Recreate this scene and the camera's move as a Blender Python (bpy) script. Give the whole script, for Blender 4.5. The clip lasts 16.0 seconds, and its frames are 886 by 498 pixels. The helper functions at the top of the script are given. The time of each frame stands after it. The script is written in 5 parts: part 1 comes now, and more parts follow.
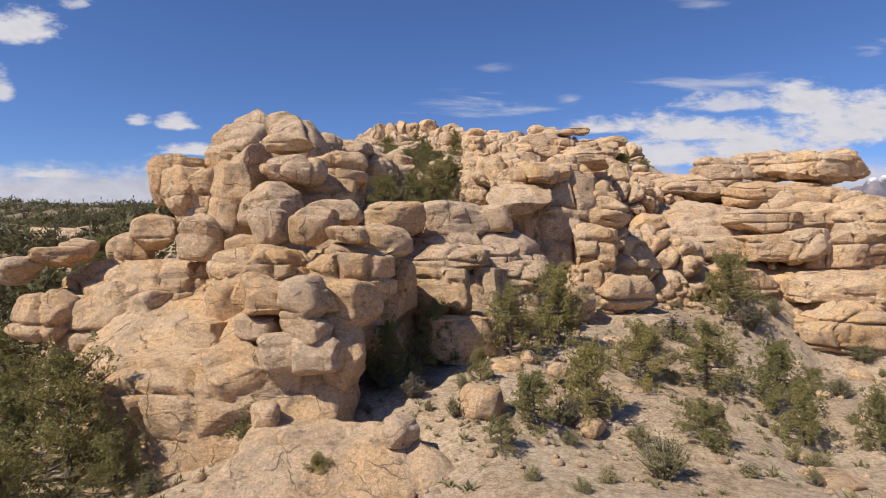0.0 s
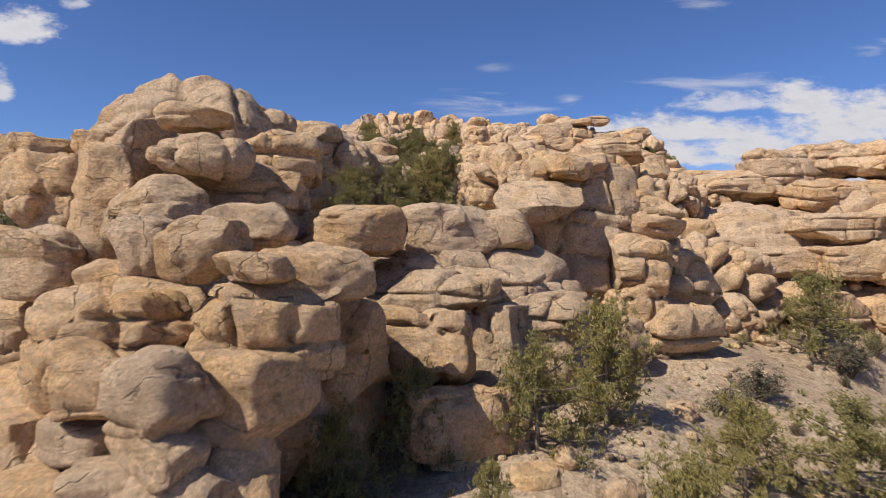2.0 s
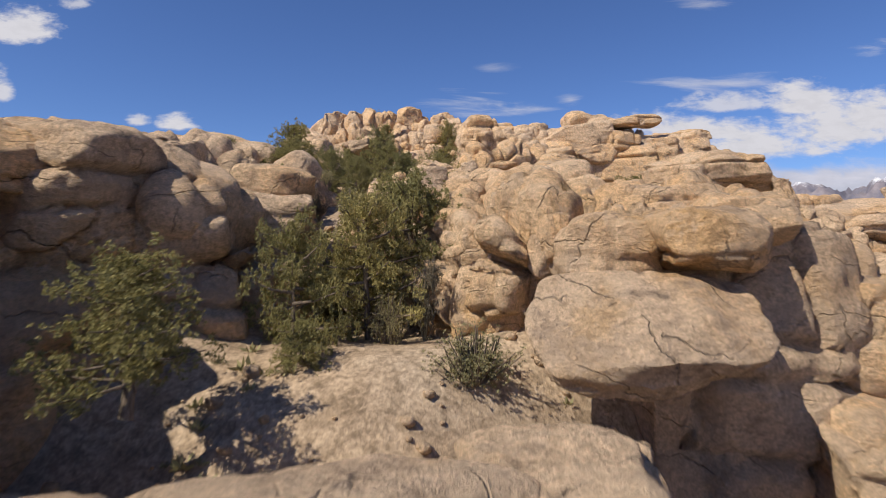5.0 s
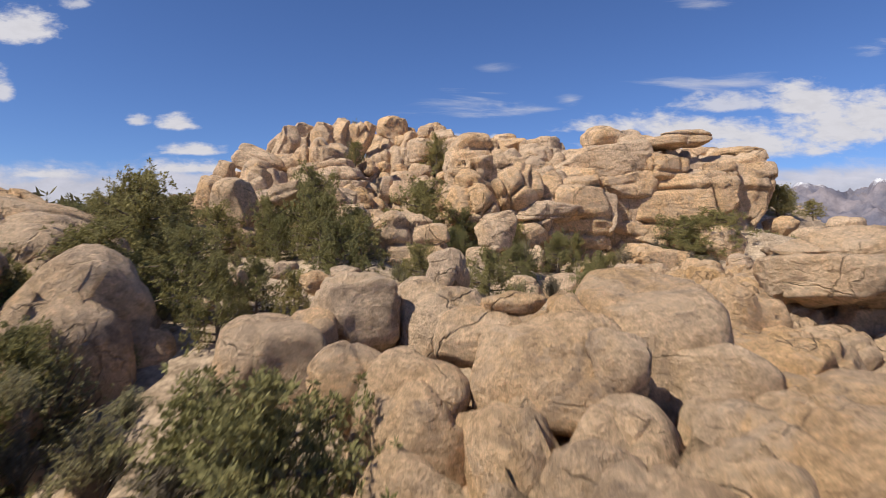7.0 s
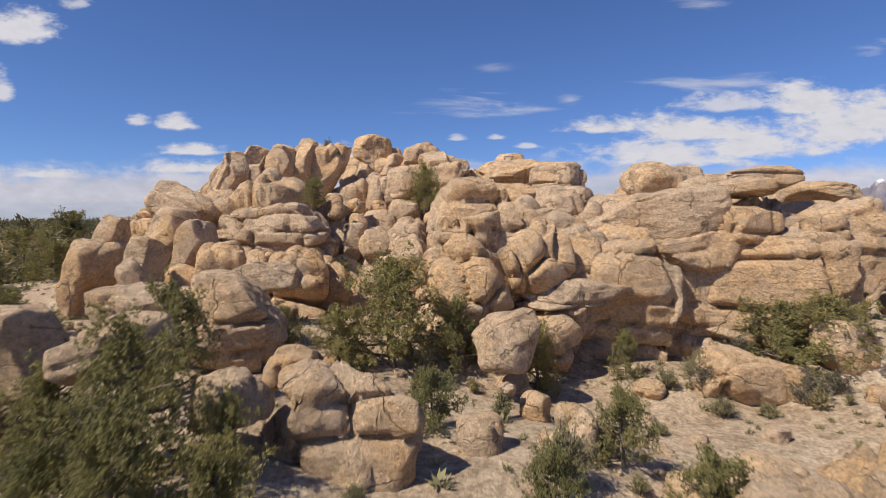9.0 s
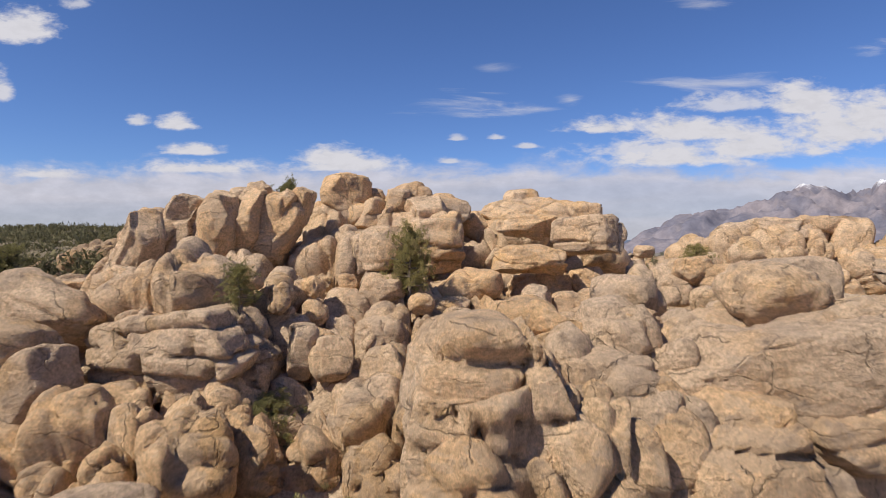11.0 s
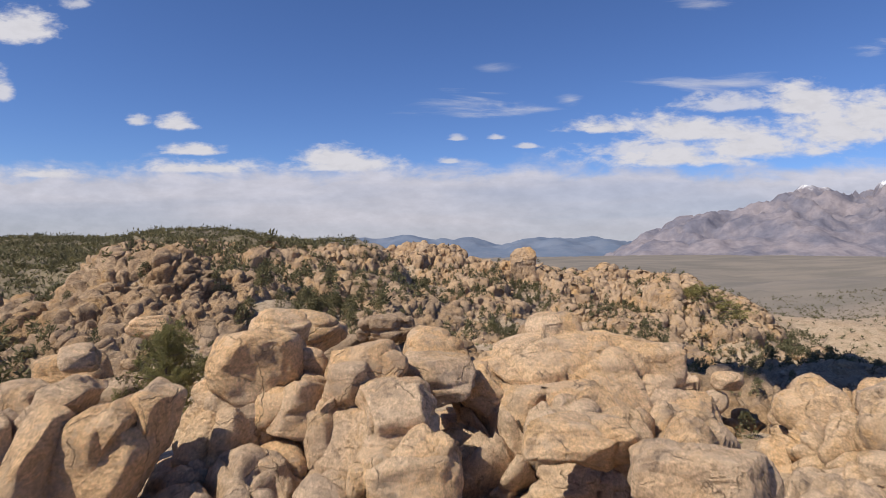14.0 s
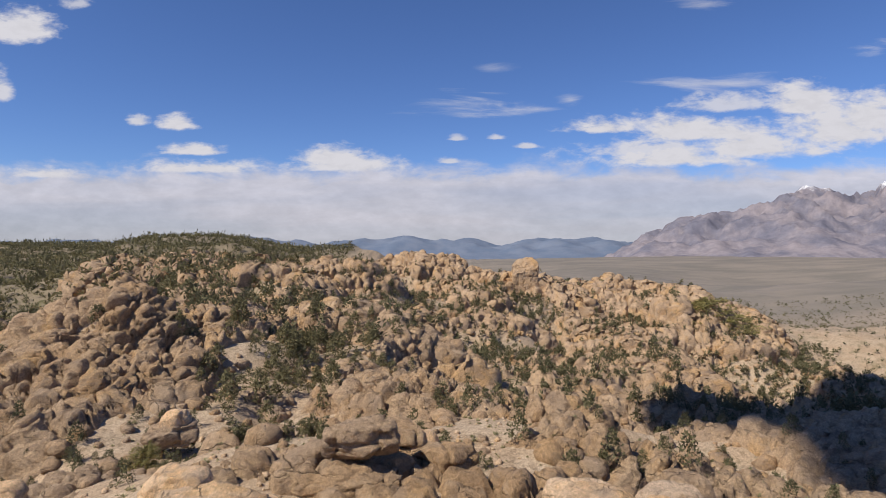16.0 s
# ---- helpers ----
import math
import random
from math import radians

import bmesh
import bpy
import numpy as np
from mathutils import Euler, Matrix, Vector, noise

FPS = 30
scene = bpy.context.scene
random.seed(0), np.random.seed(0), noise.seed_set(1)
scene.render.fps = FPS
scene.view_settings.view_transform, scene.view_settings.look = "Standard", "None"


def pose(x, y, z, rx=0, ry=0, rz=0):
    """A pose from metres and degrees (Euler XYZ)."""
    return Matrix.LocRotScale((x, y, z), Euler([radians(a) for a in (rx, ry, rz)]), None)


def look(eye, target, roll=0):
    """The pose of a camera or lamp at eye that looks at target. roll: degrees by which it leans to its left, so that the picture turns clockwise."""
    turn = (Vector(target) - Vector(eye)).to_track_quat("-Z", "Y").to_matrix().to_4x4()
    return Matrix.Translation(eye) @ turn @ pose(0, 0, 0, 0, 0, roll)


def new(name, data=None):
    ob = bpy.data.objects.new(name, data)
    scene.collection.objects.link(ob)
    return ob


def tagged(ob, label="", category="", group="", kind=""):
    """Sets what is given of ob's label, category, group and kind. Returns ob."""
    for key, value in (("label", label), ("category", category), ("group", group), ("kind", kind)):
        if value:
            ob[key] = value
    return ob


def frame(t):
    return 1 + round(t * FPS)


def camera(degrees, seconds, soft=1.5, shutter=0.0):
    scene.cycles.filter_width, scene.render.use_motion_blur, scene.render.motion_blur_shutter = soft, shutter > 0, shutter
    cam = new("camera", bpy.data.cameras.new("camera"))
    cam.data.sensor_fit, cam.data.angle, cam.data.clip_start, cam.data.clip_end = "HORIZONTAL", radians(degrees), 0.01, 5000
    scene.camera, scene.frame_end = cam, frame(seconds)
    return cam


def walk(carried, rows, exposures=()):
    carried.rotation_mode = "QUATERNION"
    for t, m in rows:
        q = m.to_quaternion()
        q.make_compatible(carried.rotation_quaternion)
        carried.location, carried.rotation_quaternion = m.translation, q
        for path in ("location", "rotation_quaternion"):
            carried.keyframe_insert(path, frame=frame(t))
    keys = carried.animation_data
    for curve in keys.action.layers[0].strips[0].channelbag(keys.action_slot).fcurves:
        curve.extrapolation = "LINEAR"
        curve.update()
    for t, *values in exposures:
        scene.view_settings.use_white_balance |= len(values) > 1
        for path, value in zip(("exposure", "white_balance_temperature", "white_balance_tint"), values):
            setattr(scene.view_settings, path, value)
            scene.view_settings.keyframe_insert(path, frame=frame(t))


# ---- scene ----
PATH = [(0, -0.00, 0.00, 10.00), (0.5, 0.15, 3.28, 10.20), (1, 0.27, 6.61, 10.30), (1.5, 0.40, 10.95, 10.71), (2, 0.58, 14.92, 11.28), (2.5, 0.79, 19.84, 12.08), (3, 1.00, 24.25, 12.83), (3.2, 1.08, 26.24, 13.21), (5.3, 2.16, 43.63, 17.65), (5.5, 2.30, 45.50, 18.27), (6, 2.57, 49.08, 19.42), (6.5, 3.01, 53.20, 20.65), (7, 3.36, 56.72, 21.74), (7.5, 3.74, 60.77, 23.09), (8, 3.97, 64.10, 24.26), (8.5, 4.14, 68.06, 25.79), (9, 4.25, 71.50, 27.03), (9.2, 4.29, 73.01, 27.55), (11.3, 4.77, 87.84, 33.90), (11.5, 4.77, 89.25, 34.57), (12, 4.84, 92.76, 36.29), (12.5, 4.95, 96.32, 37.95), (13, 5.18, 99.94, 39.68), (13.5, 5.44, 103.57, 41.42), (14, 5.54, 107.25, 43.05), (14.5, 5.67, 110.61, 44.58), (15, 5.73, 113.92, 46.00), (15.5, 5.97, 117.13, 47.59), (16, 6.15, 120.35, 49.17)]
cam = camera(75, 16.0, soft=0.3, shutter=0.3)
walk(cam, [(t, pose(x, y, z, 90 - 0.505, 0, 0)) for t, x, y, z in PATH])

# ---- sky, sun ----
SUN_EL, SUN_AZ = radians(49), radians(235)  # azimuth clockwise from +y
SUN_DIR = Vector((math.sin(SUN_AZ) * math.cos(SUN_EL), math.cos(SUN_AZ) * math.cos(SUN_EL), math.sin(SUN_EL)))
sun = new("sun", bpy.data.lights.new("sun", "SUN"))
sun.data.energy, sun.data.angle, sun.data.color = 5.3, radians(0.53), (1.0, 0.92, 0.79)
sun.matrix_world = look((0, 0, 200), Vector((0, 0, 200)) - SUN_DIR)


class Nodes:
    """A short way to write node trees."""

    def __init__(self, tree):
        self.tree = tree
        tree.nodes.clear()

    def add(self, kind, ins=None, **props):
        n = self.tree.nodes.new(kind)
        for k, v in props.items():
            setattr(n, k, v)
        for k, v in (ins or {}).items():
            self.put(n.inputs[k], v)
        return n

    def put(self, socket, v):
        if isinstance(v, bpy.types.NodeSocket):
            self.tree.links.new(v, socket)
        elif isinstance(v, bpy.types.Node):
            self.tree.links.new(v.outputs[0], socket)
        else:
            socket.default_value = v

    def math(self, op, a, b=0.0, c=0.0, clamp=False):
        return self.add("ShaderNodeMath", {0: a, 1: b, 2: c}, operation=op, use_clamp=clamp).outputs[0]

    def ramp(self, v, lo, hi, a=0.0, b=1.0):
        return self.add("ShaderNodeMapRange", {0: v, 1: lo, 2: hi, 3: a, 4: b}, interpolation_type="SMOOTHSTEP").outputs[0]

    def mix(self, fac, a, b, blend="MIX"):
        n = self.add("ShaderNodeMix", data_type="RGBA", blend_type=blend)
        self.put(n.inputs[0], fac), self.put(n.inputs[6], a), self.put(n.inputs[7], b)
        return n.outputs[2]

    def noise(self, vec, scale, detail=4.0, rough=0.55, warp=0.0):
        return self.add("ShaderNodeTexNoise", {"Vector": vec, "Scale": scale, "Detail": detail, "Roughness": rough, "Distortion": warp}).outputs[0]

    def mapped(self, vec, scale, loc=(0, 0, 0)):
        return self.add("ShaderNodeMapping", {"Vector": vec, "Scale": scale, "Location": loc}).outputs[0]


world = bpy.data.worlds.new("sky")
scene.world = world
world.use_nodes = True
N = Nodes(world.node_tree)
sky = N.add("ShaderNodeTexSky", sky_type="NISHITA", sun_disc=False, sun_elevation=SUN_EL, sun_rotation=SUN_AZ, altitude=1800.0, air_density=1.0, dust_density=0.35, ozone_density=2.2)
d = N.add("ShaderNodeTexCoord").outputs["Generated"]
sep = N.add("ShaderNodeSeparateXYZ", {0: d})
ahead = N.math("MAXIMUM", N.math("ABSOLUTE", sep.outputs[1]), 0.12)
U, V = N.math("DIVIDE", sep.outputs[0], ahead), N.math("DIVIDE", sep.outputs[2], ahead)
flat = N.add("ShaderNodeCombineXYZ", {0: U, 1: V, 2: 0.0}).outputs[0]
puff = N.noise(N.mapped(flat, (9, 20, 1)), 1.0, 8.0, 0.6, 0.25)
fine = N.noise(N.mapped(flat, (26, 60, 1), (3, 1, 0)), 1.0, 7.0, 0.62, 0.2)
haze = N.noise(N.mapped(flat, (1.6, 16, 1), (1, 5, 0)), 1.0, 4.0, 0.5, 0.3)
wisp = N.noise(N.mapped(flat, (5, 34, 1), (7, 2, 0)), 1.0, 6.0, 0.62, 0.5)


def cloud(u, v, w, h, weight, wispy=False):
    """A bank of cloud round the direction (u, v), ragged by noise."""
    du = N.math("DIVIDE", N.math("SUBTRACT", U, u), w)
    dv = N.math("DIVIDE", N.math("SUBTRACT", V, v), h)
    if not wispy:  # flat underside
        dv = N.math("MULTIPLY", dv, N.ramp(dv, -0.05, 0.05, 2.2, 0.85))
    r = N.math("SQRT", N.math("ADD", N.math("MULTIPLY", du, du), N.math("MULTIPLY", dv, dv)))
    body = N.math("SUBTRACT", 1.25, r)
    grain = wisp if wispy else N.math("ADD", N.math("MULTIPLY", puff, 0.6), N.math("MULTIPLY", fine, 0.5))
    return N.math("MULTIPLY", N.ramp(N.math("ADD", body, N.math("MULTIPLY", N.math("SUBTRACT", grain, 0.55), 2.4 if not wispy else 3.2)), 0.35, 0.95 if not wispy else 1.7), weight)


CLOUD_BANKS = [(-0.738, 0.364, 0.094, 0.047, 1), (-0.767, 0.261, 0.031, 0.047, 0.9), (-0.527, 0.210, 0.031, 0.017, 0.9), (-0.459, 0.204, 0.056, 0.024, 1), (-0.425, 0.159, 0.069, 0.017, 1), (-0.190, 0.144, 0.106, 0.027, 1), (-0.630, 0.413, 0.037, 0.027, 0.7), (0.094, 0.183, 0.025, 0.009, 0.8), (0.025, 0.181, 0.025, 0.009, 0.8), (0.143, 0.168, 0.025, 0.008, 0.8), (0.011, 0.142, 0.025, 0.009, 0.8), (0.280, 0.198, 0.094, 0.024, 1), (0.495, 0.237, 0.113, 0.033, 0.8), (0.436, 0.188, 0.200, 0.040, 1), (0.632, 0.237, 0.125, 0.047, 1), (0.740, 0.207, 0.138, 0.067, 1), (0.358, 0.159, 0.188, 0.033, 0.9), (0.681, 0.188, 0.188, 0.073, 1), (0.544, 0.163, 0.200, 0.047, 1), (0.387, 0.144, 0.188, 0.033, 1), (-0.180, 0.134, 0.150, 0.027, 1), (-0.415, 0.129, 0.150, 0.020, 1), (-0.689, 0.119, 0.087, 0.016, 1)]
HIGH_WISPS = [(0.740, 0.340, 0.081, 0.027, 0.8, True), (0.035, 0.245, 0.125, 0.029, 0.9, True), (0.485, 0.276, 0.188, 0.023, 0.7, True), (0.133, 0.232, 0.100, 0.013, 0.6, True), (0.221, 0.249, 0.037, 0.016, 0.8, True), (0.446, 0.415, 0.075, 0.016, 0.5, True), (0.084, 0.303, 0.050, 0.013, 0.35, True)]
cover = None
for args in CLOUD_BANKS + HIGH_WISPS:
    c = cloud(*args)
    cover = c if cover is None else N.math("MAXIMUM", cover, c)
# the long stratus bank over the horizon
bank = N.ramp(N.math("ADD", V, N.math("MULTIPLY", N.math("SUBTRACT", puff, 0.5), -0.10)), 0.148, 0.108)
bank = N.math("MULTIPLY", bank, N.ramp(haze, 0.3, 0.7, 0.80, 0.97))
shade = N.math("MULTIPLY", N.ramp(fine, 0.3, 0.75, 0.93, 1.05), N.ramp(V, 0.0, 0.14, 0.84, 1.0))
white = N.mix(shade, (0, 0, 0, 1), (7.2, 7.1, 7.6, 1))
veil = N.mix(N.math("MULTIPLY", shade, N.math("MULTIPLY", N.ramp(haze, 0.32, 0.68, 0.82, 0.98), N.ramp(puff, 0.35, 0.65, 0.93, 1.03))), (0, 0, 0, 1), (7.2, 7.0, 7.75, 1))
tint = N.mix(1.0, sky, (0.68, 0.85, 1.22, 1), "MULTIPLY")
N.add("ShaderNodeOutputWorld", {0: N.add("ShaderNodeBackground", {0: N.mix(cover, N.mix(bank, tint, veil), white), 1: 0.095})})

# ---- materials ----


def material(name):
    m = bpy.data.materials.new(name)
    m.use_nodes = True
    return m, Nodes(m.node_tree)


def finish(N, color, rough=0.9, bump=None, strength=0.4, dist=0.05, spec=0.2, **more):
    bs = N.add("ShaderNodeBsdfPrincipled", {"Base Color": color, "Roughness": rough, "Specular IOR Level": spec, **more})
    if bump is not None:
        N.put(bs.inputs["Normal"], N.add("ShaderNodeBump", {"Height": bump, "Strength": strength, "Distance": dist}))
    N.add("ShaderNodeOutputMaterial", {0: bs})


def granite(name, pale, warm, grey, rust=0.5, scale=1.0):
    """Weathered tan granite: broad hues, ochre patches, varnish, grain, hairline joints."""
    m, N = material(name)
    p = N.mapped(N.add("ShaderNodeNewGeometry").outputs["Position"], (scale, scale, scale))
    sp = N.add("ShaderNodeSeparateXYZ", {0: p})
    rnd = N.add("ShaderNodeObjectInfo").outputs["Random"]
    broad = N.noise(p, 0.16, 4, 0.6, 0.6)
    mid = N.noise(p, 0.7, 7, 0.66, 0.4)
    grain = N.noise(p, 7.0, 7, 0.75)
    speck = N.noise(p, 30.0, 3, 0.75)
    streak = N.noise(N.mapped(p, (1.5, 1.5, 0.17)), 1.0, 6, 0.68, 0.3)
    c = N.mix(N.ramp(N.math("ADD", broad, N.math("MULTIPLY", N.math("SUBTRACT", rnd, 0.5), 0.22)), 0.40, 0.66), pale, warm)
    c = N.mix(N.math("MULTIPLY", N.ramp(N.noise(N.mapped(p, (0.2, 0.2, 0.13), (5, 8, 2)), 1.0, 5, 0.62, 0.5), 0.52, 0.66), rust), c, (0.60, 0.375, 0.16, 1))
    c = N.mix(N.math("MULTIPLY", N.ramp(streak, 0.54, 0.68), 0.45), c, grey)
    c = N.mix(N.math("MULTIPLY", N.ramp(mid, 0.50, 0.66), 0.6), c, grey)
    c = N.mix(N.math("MULTIPLY", N.ramp(N.math("ADD", mid, N.math("MULTIPLY", grain, 0.6)), 0.89, 1.02), 0.7), c, (0.16, 0.125, 0.10, 1))
    pock = N.noise(N.mapped(p, (1, 1, 1.6)), 2.6, 7, 0.72, 0.3)
    c = N.mix(0.7, c, N.mix(N.ramp(pock, 0.36, 0.56), (0.70, 0.67, 0.64, 1), (1.08, 1.07, 1.05, 1)), "MULTIPLY")
    c = N.mix(0.6, c, N.mix(N.ramp(grain, 0.34, 0.66), (0.56, 0.54, 0.52, 1), (1.26, 1.24, 1.22, 1)), "MULTIPLY")
    c = N.mix(0.45, c, N.mix(N.ramp(speck, 0.35, 0.65), (0.7, 0.68, 0.66, 1), (1.17, 1.17, 1.17, 1)), "MULTIPLY")
    c = N.mix(1.0, c, N.mix(rnd, (0.9, 0.9, 0.92, 1), (1.06, 1.04, 1.0, 1)), "MULTIPLY")
    # joints: near-level sheets and steep cracks that break off
    drift, slow = N.noise(p, 0.35, 4, 0.6), N.noise(p, 0.13, 2)
    ragged = N.math("MULTIPLY", N.math("SUBTRACT", N.noise(p, 2.2, 4, 0.6), 0.5), 0.16)

    def lines(v, width, mask, lo, hi):
        f = N.math("ABSOLUTE", N.math("SUBTRACT", N.math("FRACT", N.math("ADD", v, ragged)), 0.5))
        return N.math("MULTIPLY", N.ramp(f, 0.0, width, 1.0, 0.0), N.ramp(mask, lo, hi))

    level = N.math("ADD", N.math("MULTIPLY", sp.outputs[2], 0.62), N.math("ADD", N.math("MULTIPLY", drift, 1.0), N.math("MULTIPLY", slow, 4.0)))
    crack = lines(level, 0.022, N.noise(p, 0.5, 3, 0.5, 0.0), 0.50, 0.58)
    steep = N.math("ADD", N.math("ADD", N.math("MULTIPLY", sp.outputs[0], 0.34), N.math("MULTIPLY", sp.outputs[1], 0.21)), N.math("MULTIPLY", drift, 0.7))
    crack = N.math("MAXIMUM", crack, lines(steep, 0.016, N.noise(N.mapped(p, (0.45, 0.45, 0.3), (6, 1, 3)), 1.0, 3), 0.50, 0.57))
    other = N.math("ADD", N.math("ADD", N.math("MULTIPLY", sp.outputs[0], -0.19), N.math("MULTIPLY", sp.outputs[1], 0.33)), N.math("ADD", N.math("MULTIPLY", sp.outputs[2], 0.12), N.math("MULTIPLY", drift, 0.6)))
    crack = N.math("MAXIMUM", crack, lines(other, 0.016, N.noise(N.mapped(p, (0.4, 0.4, 0.3), (1, 6, 9)), 1.0, 3), 0.52, 0.58))
    fine = N.math("ADD", N.math("MULTIPLY", sp.outputs[2], 2.6), N.math("MULTIPLY", drift, 4.0))
    crack = N.math("MAXIMUM", crack, N.math("MULTIPLY", lines(fine, 0.06, N.noise(p, 0.6, 3, 0.5, 0.0), 0.60, 0.68), 0.4))
    flake = N.noise(N.mapped(p, (0.35, 0.35, 0.55), (4, 4, 4)), 1.0, 7, 0.62, 0.5)
    c = N.mix(N.math("MULTIPLY", N.ramp(flake, 0.555, 0.575), 0.4), c, grey)
    c = N.mix(N.math("MULTIPLY", N.ramp(flake, 0.43, 0.40), 0.35), c, pale)
    c = N.mix(N.math("MULTIPLY", crack, 0.42), c, (0.09, 0.07, 0.055, 1))
    h = N.math("ADD", N.math("MULTIPLY", pock, 0.75), N.math("ADD", N.math("MULTIPLY", grain, 0.45), N.math("ADD", N.math("MULTIPLY", speck, 0.10), N.math("MULTIPLY", crack, -0.45))))
    finish(N, c, 0.92, h, 1.0, 0.34 / scale)
    return m


ROCK = granite("tan_granite", (0.78, 0.588, 0.405, 1), (0.765, 0.522, 0.305, 1), (0.52, 0.39, 0.28, 1))
ROCK_FAR = granite("brown_granite", (0.53, 0.393, 0.268, 1), (0.485, 0.333, 0.20, 1), (0.32, 0.237, 0.172, 1), 0.5, 0.5)


def soil():
    m, N = material("sandy_soil")
    p = N.add("ShaderNodeNewGeometry").outputs["Position"]
    sp = N.add("ShaderNodeSeparateXYZ", {0: p})
    broad, mid, fine = N.noise(p, 0.12, 4), N.noise(p, 0.9, 5, 0.65), N.noise(p, 7.0, 6, 0.7)
    c = N.mix(N.ramp(broad, 0.38, 0.62), (0.50, 0.40, 0.295, 1), (0.44, 0.335, 0.235, 1))
    c = N.mix(N.math("MULTIPLY", N.ramp(mid, 0.48, 0.64), 0.6), c, (0.27, 0.20, 0.135, 1))
    litter = N.noise(p, 2.6, 6, 0.75, 0.6)
    c = N.mix(0.75, c, N.mix(N.ramp(litter, 0.36, 0.6), (0.55, 0.52, 0.48, 1), (1.15, 1.13, 1.1, 1)), "MULTIPLY")
    c = N.mix(0.75, c, N.mix(N.ramp(fine, 0.3, 0.7), (0.5, 0.48, 0.46, 1), (1.2, 1.18, 1.15, 1)), "MULTIPLY")
    # low brush and lichen too small to stand out
    brush = N.math("MULTIPLY", N.ramp(N.noise(p, 0.16, 5, 0.75), 0.52, 0.6), N.ramp(sp.outputs[1], 150, 260))
    c = N.mix(N.math("MULTIPLY", brush, 0.55), c, (0.17, 0.14, 0.08, 1))
    woods = N.math("MULTIPLY", N.ramp(sp.outputs[0], -45, -85), N.ramp(sp.outputs[1], 60, 190))
    c = N.mix(N.math("MULTIPLY", woods, 0.7), c, (0.15, 0.13, 0.085, 1))
    # the plain: grey-brown sage flats
    plain = N.ramp(sp.outputs[1], 520, 900)
    sage = N.mix(N.ramp(N.noise(N.mapped(p, (0.004, 0.012, 0.01)), 1.0, 7, 0.65), 0.35, 0.65), (0.235, 0.20, 0.165, 1), (0.165, 0.148, 0.125, 1))
    c = N.mix(plain, c, sage)
    finish(N, c, 0.95, N.math("ADD", mid, N.math("MULTIPLY", fine, 0.6)), 0.7, 0.12)
    return m


SOIL = soil()


def leaf(name, dark, light, dry):
    m, N = material(name)
    isl = N.add("ShaderNodeNewGeometry")
    rnd = N.add("ShaderNodeObjectInfo").outputs["Random"]
    c = N.mix(isl.outputs["Random Per Island"], dark, light)
    c = N.mix(N.ramp(N.noise(isl.outputs["Position"], 1.6, 3), 0.55, 0.75, 0.0, 0.55), c, dry)
    c = N.mix(1.0, c, N.mix(rnd, (0.8, 0.85, 0.8, 1), (1.25, 1.2, 1.05, 1)), "MULTIPLY")
    bs = N.add("ShaderNodeBsdfPrincipled", {"Base Color": c, "Roughness": 0.75, "Specular IOR Level": 0.25})
    thin = N.add("ShaderNodeBsdfTranslucent", {"Color": c})
    N.add("ShaderNodeOutputMaterial", {0: N.add("ShaderNodeMixShader", {0: 0.3, 1: bs, 2: thin})})
    return m


JUNIPER = leaf("juniper_foliage", (0.16, 0.147, 0.062, 1), (0.39, 0.345, 0.155, 1), (0.39, 0.32, 0.19, 1))
JUNIPER_FAR = leaf("dark_juniper_foliage", (0.088, 0.082, 0.045, 1), (0.205, 0.185, 0.105, 1), (0.25, 0.21, 0.135, 1))
SAGE = leaf("shrub_foliage", (0.20, 0.18, 0.10, 1), (0.42, 0.375, 0.22, 1), (0.47, 0.385, 0.25, 1))
TWIG = leaf("grey_twigs", (0.14, 0.115, 0.09, 1), (0.27, 0.23, 0.18, 1), (0.2, 0.16, 0.1, 1))


def bark():
    m, N = material("bark")
    p = N.add("ShaderNodeNewGeometry").outputs["Position"]
    n = N.noise(N.mapped(p, (14, 14, 2)), 1.0, 6, 0.7)
    finish(N, N.mix(N.ramp(n, 0.3, 0.7), (0.10, 0.075, 0.055, 1), (0.26, 0.21, 0.165, 1)), 0.95, n, 0.8, 0.03)
    return m


BARK = bark()


def hazy_mountain_skin():
    m, N = material("bare_hazy_mountain")
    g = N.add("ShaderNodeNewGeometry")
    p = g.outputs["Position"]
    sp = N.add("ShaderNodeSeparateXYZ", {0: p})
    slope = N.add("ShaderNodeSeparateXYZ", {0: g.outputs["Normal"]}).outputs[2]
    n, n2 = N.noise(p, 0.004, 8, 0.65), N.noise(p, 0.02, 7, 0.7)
    # rock tones shifted to mauve and blue-violet: air haze painted in
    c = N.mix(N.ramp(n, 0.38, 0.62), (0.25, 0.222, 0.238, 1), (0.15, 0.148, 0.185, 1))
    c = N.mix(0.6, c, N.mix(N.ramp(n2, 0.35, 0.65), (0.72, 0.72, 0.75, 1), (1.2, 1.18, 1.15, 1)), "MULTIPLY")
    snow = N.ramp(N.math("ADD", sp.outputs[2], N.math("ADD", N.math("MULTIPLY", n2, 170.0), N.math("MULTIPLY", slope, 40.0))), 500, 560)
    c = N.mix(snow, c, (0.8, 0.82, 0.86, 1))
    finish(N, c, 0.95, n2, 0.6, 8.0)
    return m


HAZY_MOUNTAIN = hazy_mountain_skin()


def hazy_far_skin():
    m, N = material("distant_hills")
    p = N.add("ShaderNodeNewGeometry").outputs["Position"]
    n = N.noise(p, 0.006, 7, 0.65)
    # blue-grey stands for the haze of distance, put into the base colour
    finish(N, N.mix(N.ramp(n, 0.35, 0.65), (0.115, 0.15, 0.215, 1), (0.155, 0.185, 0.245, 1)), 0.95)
    return m


